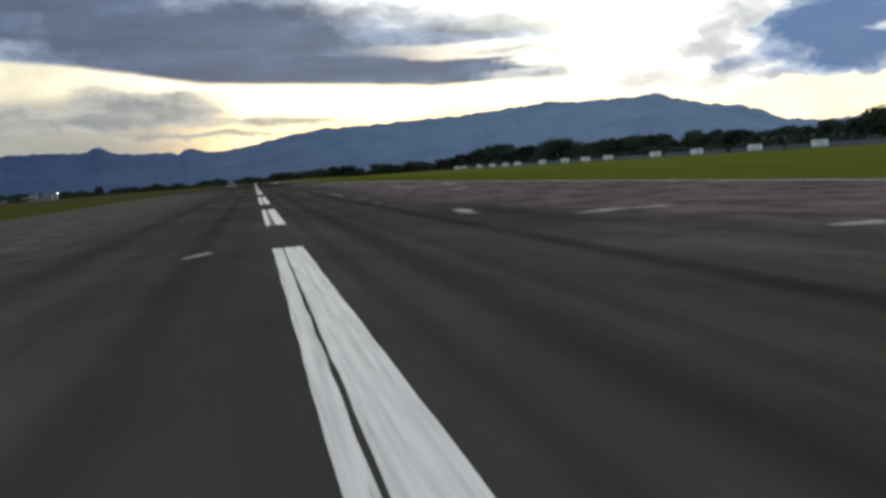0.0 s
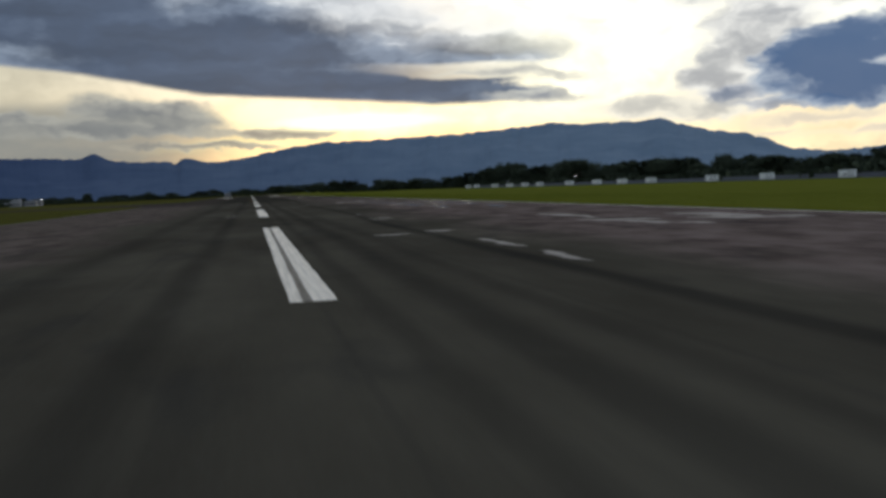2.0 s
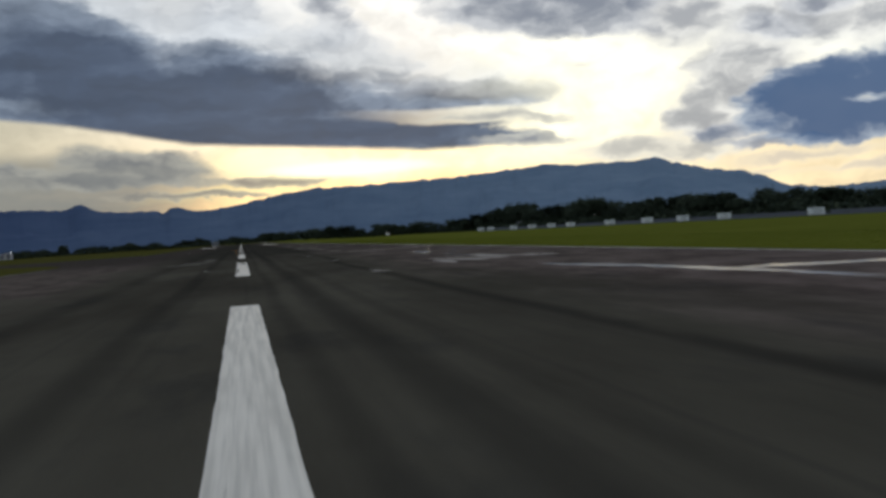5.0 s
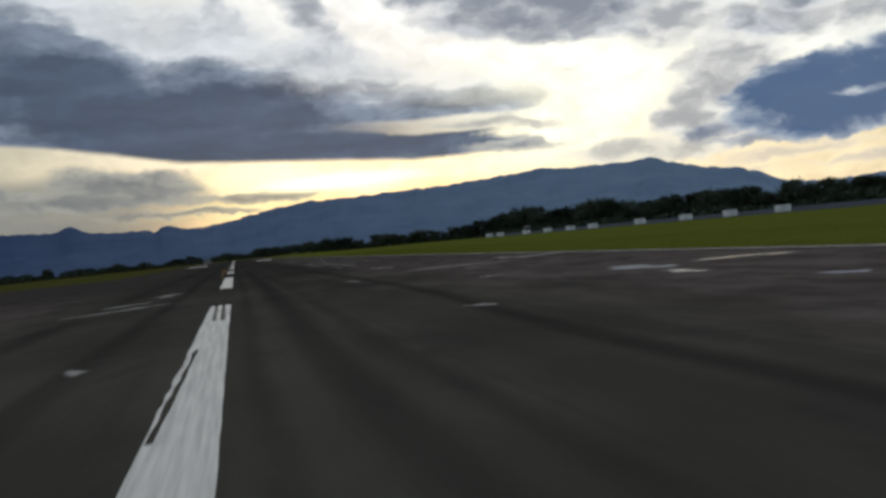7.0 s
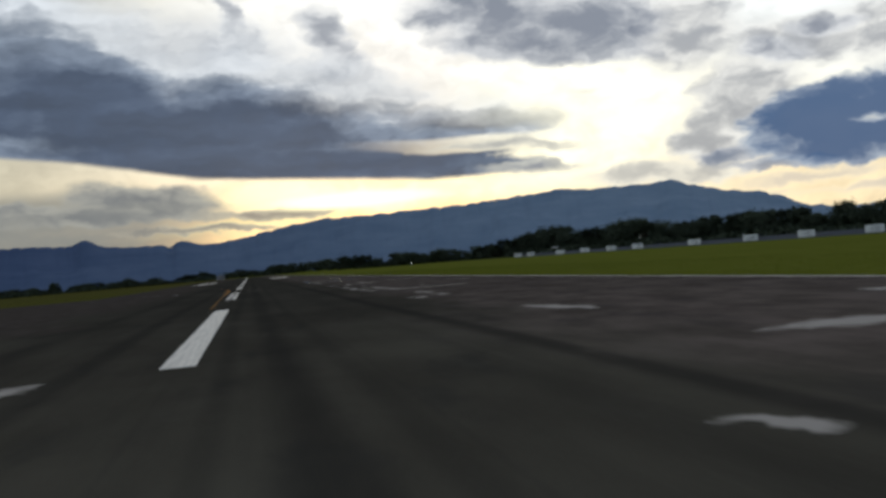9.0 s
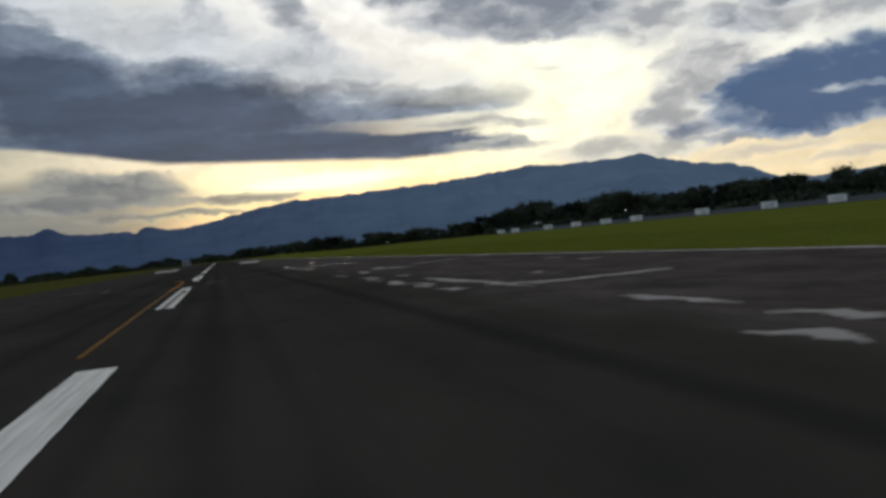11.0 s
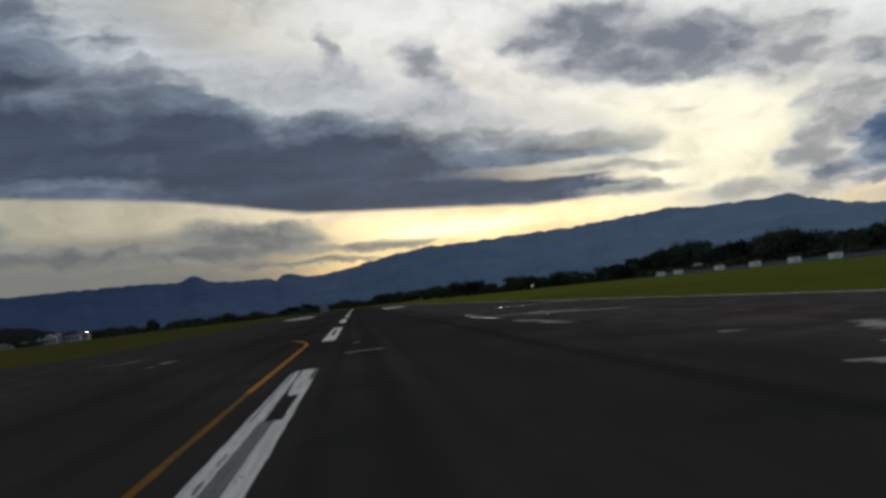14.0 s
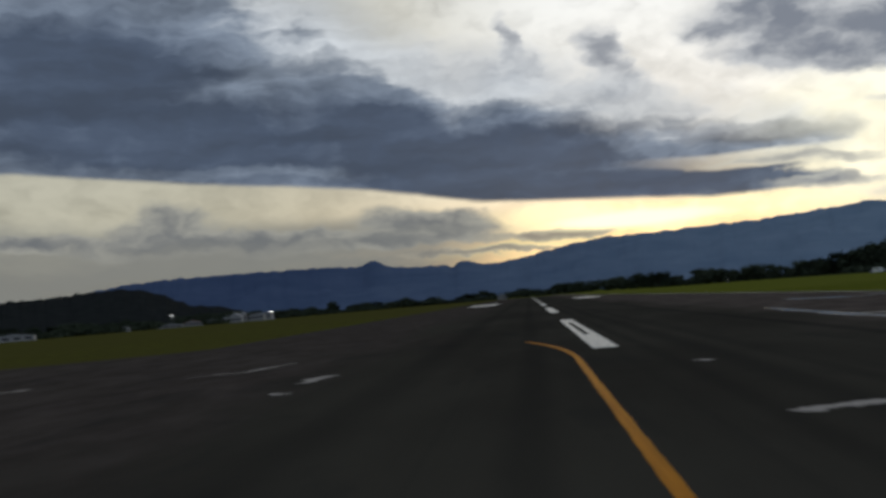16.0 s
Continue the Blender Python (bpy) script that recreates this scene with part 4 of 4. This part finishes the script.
def sign_board(y, width=6.1, x=210.5):
    t = thing("sign_board", "white billboard on steel posts before the boundary wall", "billboard", "boards along the wall", (x, y, rise(x, y)))
    t.rotation_euler = (0, 0, radians(48))
    part("board", boxed(-0.06, 0.06, -width / 2, width / 2, 0.45, 3.0, bevel=0.02), BOARD, t)
    for s in (-1, 0, 1):
        part("post", tube(bmesh.new(), (0.13, s * width * 0.42, -0.4), (0.13, s * width * 0.42, 2.9), 0.07, 0.07), STEEL, t)
    rnd = random.Random(int(y))
    for i in range(3):
        part("dark_bar", boxed(-0.075, -0.062, -width * 0.34, width * rnd.uniform(0.0, 0.34), 2.25 - 0.65 * i, 2.45 - 0.65 * i), PRINT, t)


for y in (330.0, 378.0, 433.0, 481.8, 551.3, 592.0, 633.6, 686.0, 754.0, 793.0, 838.0, 887.0, 957.0, 992.0):
    sign_board(y)


# ---- buildings far off on the other side ----
def building(x, y, w, d, h, roof_h, wall_mat, roof_mat, label, turn=0.0, windows=4):
    t = thing("house", label, "house", "airfield buildings", (x, y, rise(x, y) - 0.1))
    t.rotation_euler = (0, 0, radians(turn))
    part("wall", boxed(-w / 2, w / 2, -d / 2, d / 2, -0.3, h, bevel=0.03), wall_mat, t)
    bm = bmesh.new()
    e = 0.6
    vs = [bm.verts.new(v) for v in ((-w / 2 - e, -d / 2 - e, h - 0.1), (w / 2 + e, -d / 2 - e, h - 0.1), (w / 2 + e, d / 2 + e, h - 0.1), (-w / 2 - e, d / 2 + e, h - 0.1), (0, -d / 2 - e, h + roof_h), (0, d / 2 + e, h + roof_h))]
    for f in ((0, 1, 4), (1, 2, 5, 4), (2, 3, 5), (3, 0, 4, 5), (3, 2, 1, 0)):
        bm.faces.new([vs[i] for i in f])
    bmesh.ops.recalc_face_normals(bm, faces=bm.faces)
    part("roof", bm, roof_mat, t)
    bm = bmesh.new()
    tri = [bm.verts.new(v) for v in ((-w / 2, -d / 2 - e - 0.02, h), (w / 2, -d / 2 - e - 0.02, h), (0, -d / 2 - e - 0.02, h + roof_h - 0.35))]
    bm.faces.new(tri)
    r = bmesh.ops.extrude_face_region(bm, geom=bm.faces[:])
    bmesh.ops.translate(bm, vec=(0, 0.2, 0), verts=[v for v in r["geom"] if isinstance(v, bmesh.types.BMVert)])
    part("gable", bm, wall_mat, t)
    for i in range(windows):
        cx = -w / 2 + w * (i + 0.5) / windows
        win = part("window", boxed(cx - w / windows * 0.28, cx + w / windows * 0.28, -d / 2 - 0.06, -d / 2 + 0.02, h * 0.35, h * 0.75), DARK_GLASS, t)
        part("frame", boxed(cx - w / windows * 0.32, cx + w / windows * 0.32, -d / 2 - 0.10, -d / 2 - 0.03, h * 0.30, h * 0.35), WHITE_WALL, win)
    return t


def polar(az, dist):
    return -2.5 + dist * math.sin(radians(az)), 385.5 + dist * math.cos(radians(az))


def lamp_mast(x, y, h, s=1.0):
    t = thing("flood_light", "lit white floodlight on a steel mast", "lamp", "airfield floodlights", (x, y, rise(x, y)))
    part("mast", tube(bmesh.new(), (0, 0, -0.3), (0, 0, h), 0.14, 0.08), STEEL, t)
    part("arm", boxed(-0.6, 0.6, -0.08, 0.08, h, h + 0.12), STEEL, t)
    part("lamp_head", boxed(-0.38 * s, 0.38 * s, -0.25, -0.09, h - 0.25 * s, h + 0.25 * s, bevel=0.04), LIT, t, "lit lamp face")


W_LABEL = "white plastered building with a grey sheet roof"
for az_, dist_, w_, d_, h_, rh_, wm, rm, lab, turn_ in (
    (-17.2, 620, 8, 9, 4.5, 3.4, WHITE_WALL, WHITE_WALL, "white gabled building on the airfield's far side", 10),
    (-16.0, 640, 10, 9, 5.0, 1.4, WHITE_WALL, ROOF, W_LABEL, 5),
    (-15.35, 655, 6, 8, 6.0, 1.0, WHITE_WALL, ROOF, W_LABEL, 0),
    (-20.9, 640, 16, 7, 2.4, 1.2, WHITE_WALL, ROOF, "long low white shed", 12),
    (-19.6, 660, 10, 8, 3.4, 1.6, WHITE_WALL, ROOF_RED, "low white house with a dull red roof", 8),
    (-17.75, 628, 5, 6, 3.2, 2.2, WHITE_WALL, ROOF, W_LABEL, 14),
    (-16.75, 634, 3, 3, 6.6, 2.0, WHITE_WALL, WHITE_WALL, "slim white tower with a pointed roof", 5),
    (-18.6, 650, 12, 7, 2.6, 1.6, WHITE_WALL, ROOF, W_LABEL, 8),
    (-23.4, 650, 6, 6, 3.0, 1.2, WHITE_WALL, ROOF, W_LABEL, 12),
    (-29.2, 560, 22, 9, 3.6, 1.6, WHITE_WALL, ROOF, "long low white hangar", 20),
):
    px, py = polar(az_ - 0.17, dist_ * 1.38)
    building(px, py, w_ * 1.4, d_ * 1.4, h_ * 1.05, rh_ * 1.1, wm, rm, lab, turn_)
lamp_mast(*polar(-15.38, 875), 7.2)
lamp_mast(*polar(-20.91, 880), 10.8)
lamp_mast(350.0, 1075.0, 7.0, 0.45)
lamp_mast(142.5, 1099.0, 3.3, 0.45)
thicket([polar(a, 925.0 + 12 * math.sin(a * 2.1)) for a in range(-33, -13)], 20000, 9.5, 6.0, 7, "dark trees and bushes behind the airfield buildings")
thicket([polar(a, 800.0) for a in (-33, -30.6, -28.5, -27.0, -25.0, -24.0)], 6000, 6.0, 5.0, 8, "dark bushes before the airfield buildings")
thicket([polar(-22.6, 840.0), polar(-21.9, 835.0)], 700, 6.0, 3.0, 9, "dark bush beside the long shed")
thicket([polar(-18.9, 850.0), polar(-18.0, 850.0)], 1000, 6.0, 3.0, 10, "dark bushes between the airfield buildings")
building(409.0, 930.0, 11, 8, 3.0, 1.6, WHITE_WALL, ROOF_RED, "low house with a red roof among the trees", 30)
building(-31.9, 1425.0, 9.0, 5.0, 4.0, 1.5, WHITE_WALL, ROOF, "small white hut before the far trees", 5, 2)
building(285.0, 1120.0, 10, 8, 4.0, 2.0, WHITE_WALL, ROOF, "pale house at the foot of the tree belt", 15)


# ---- grass along the verges ----
def verge(name, xa, xb, ya, yb, count, seed):
    """Thin blades standing in tufts; denser towards the paving."""
    rng = np.random.default_rng(seed)
    u = rng.random(count) ** 1.8
    x = xa + (xb - xa) * u
    y = rng.uniform(ya, yb, count)
    h = rng.uniform(0.02, 0.055, count) * (1 + 0.5 * u)
    ang = rng.uniform(0, math.pi, count)
    lean = rng.uniform(-0.06, 0.06, (count, 2))
    wd = rng.uniform(0.012, 0.035, count)
    z = np.full(count, -0.06)
    p0 = np.stack([x - np.cos(ang) * wd, y - np.sin(ang) * wd, z], 1)
    p1 = np.stack([x + np.cos(ang) * wd, y + np.sin(ang) * wd, z], 1)
    p2 = np.stack([x + lean[:, 0], y + lean[:, 1], z + h], 1)
    verts = np.stack([p0, p1, p2], 1).reshape(-1, 3)
    me = bpy.data.meshes.new(name)
    me.from_pydata(verts.tolist(), [], np.arange(count * 3).reshape(-1, 3).tolist())
    me.materials.append(BLADES)
    tagged(new(name, me), "short green grass along the runway's edge", "grass", kind="stuff")


verge("verge_grass", RIGHT + 0.15, 45.0, 20.0, 520.0, 140000, 1)
verge("verge_grass", -27.4, -60.0, 60.0, 300.0, 40000, 2)
verge("verge_grass", -27.4, -60.0, 459.0, 570.0, 15000, 3)
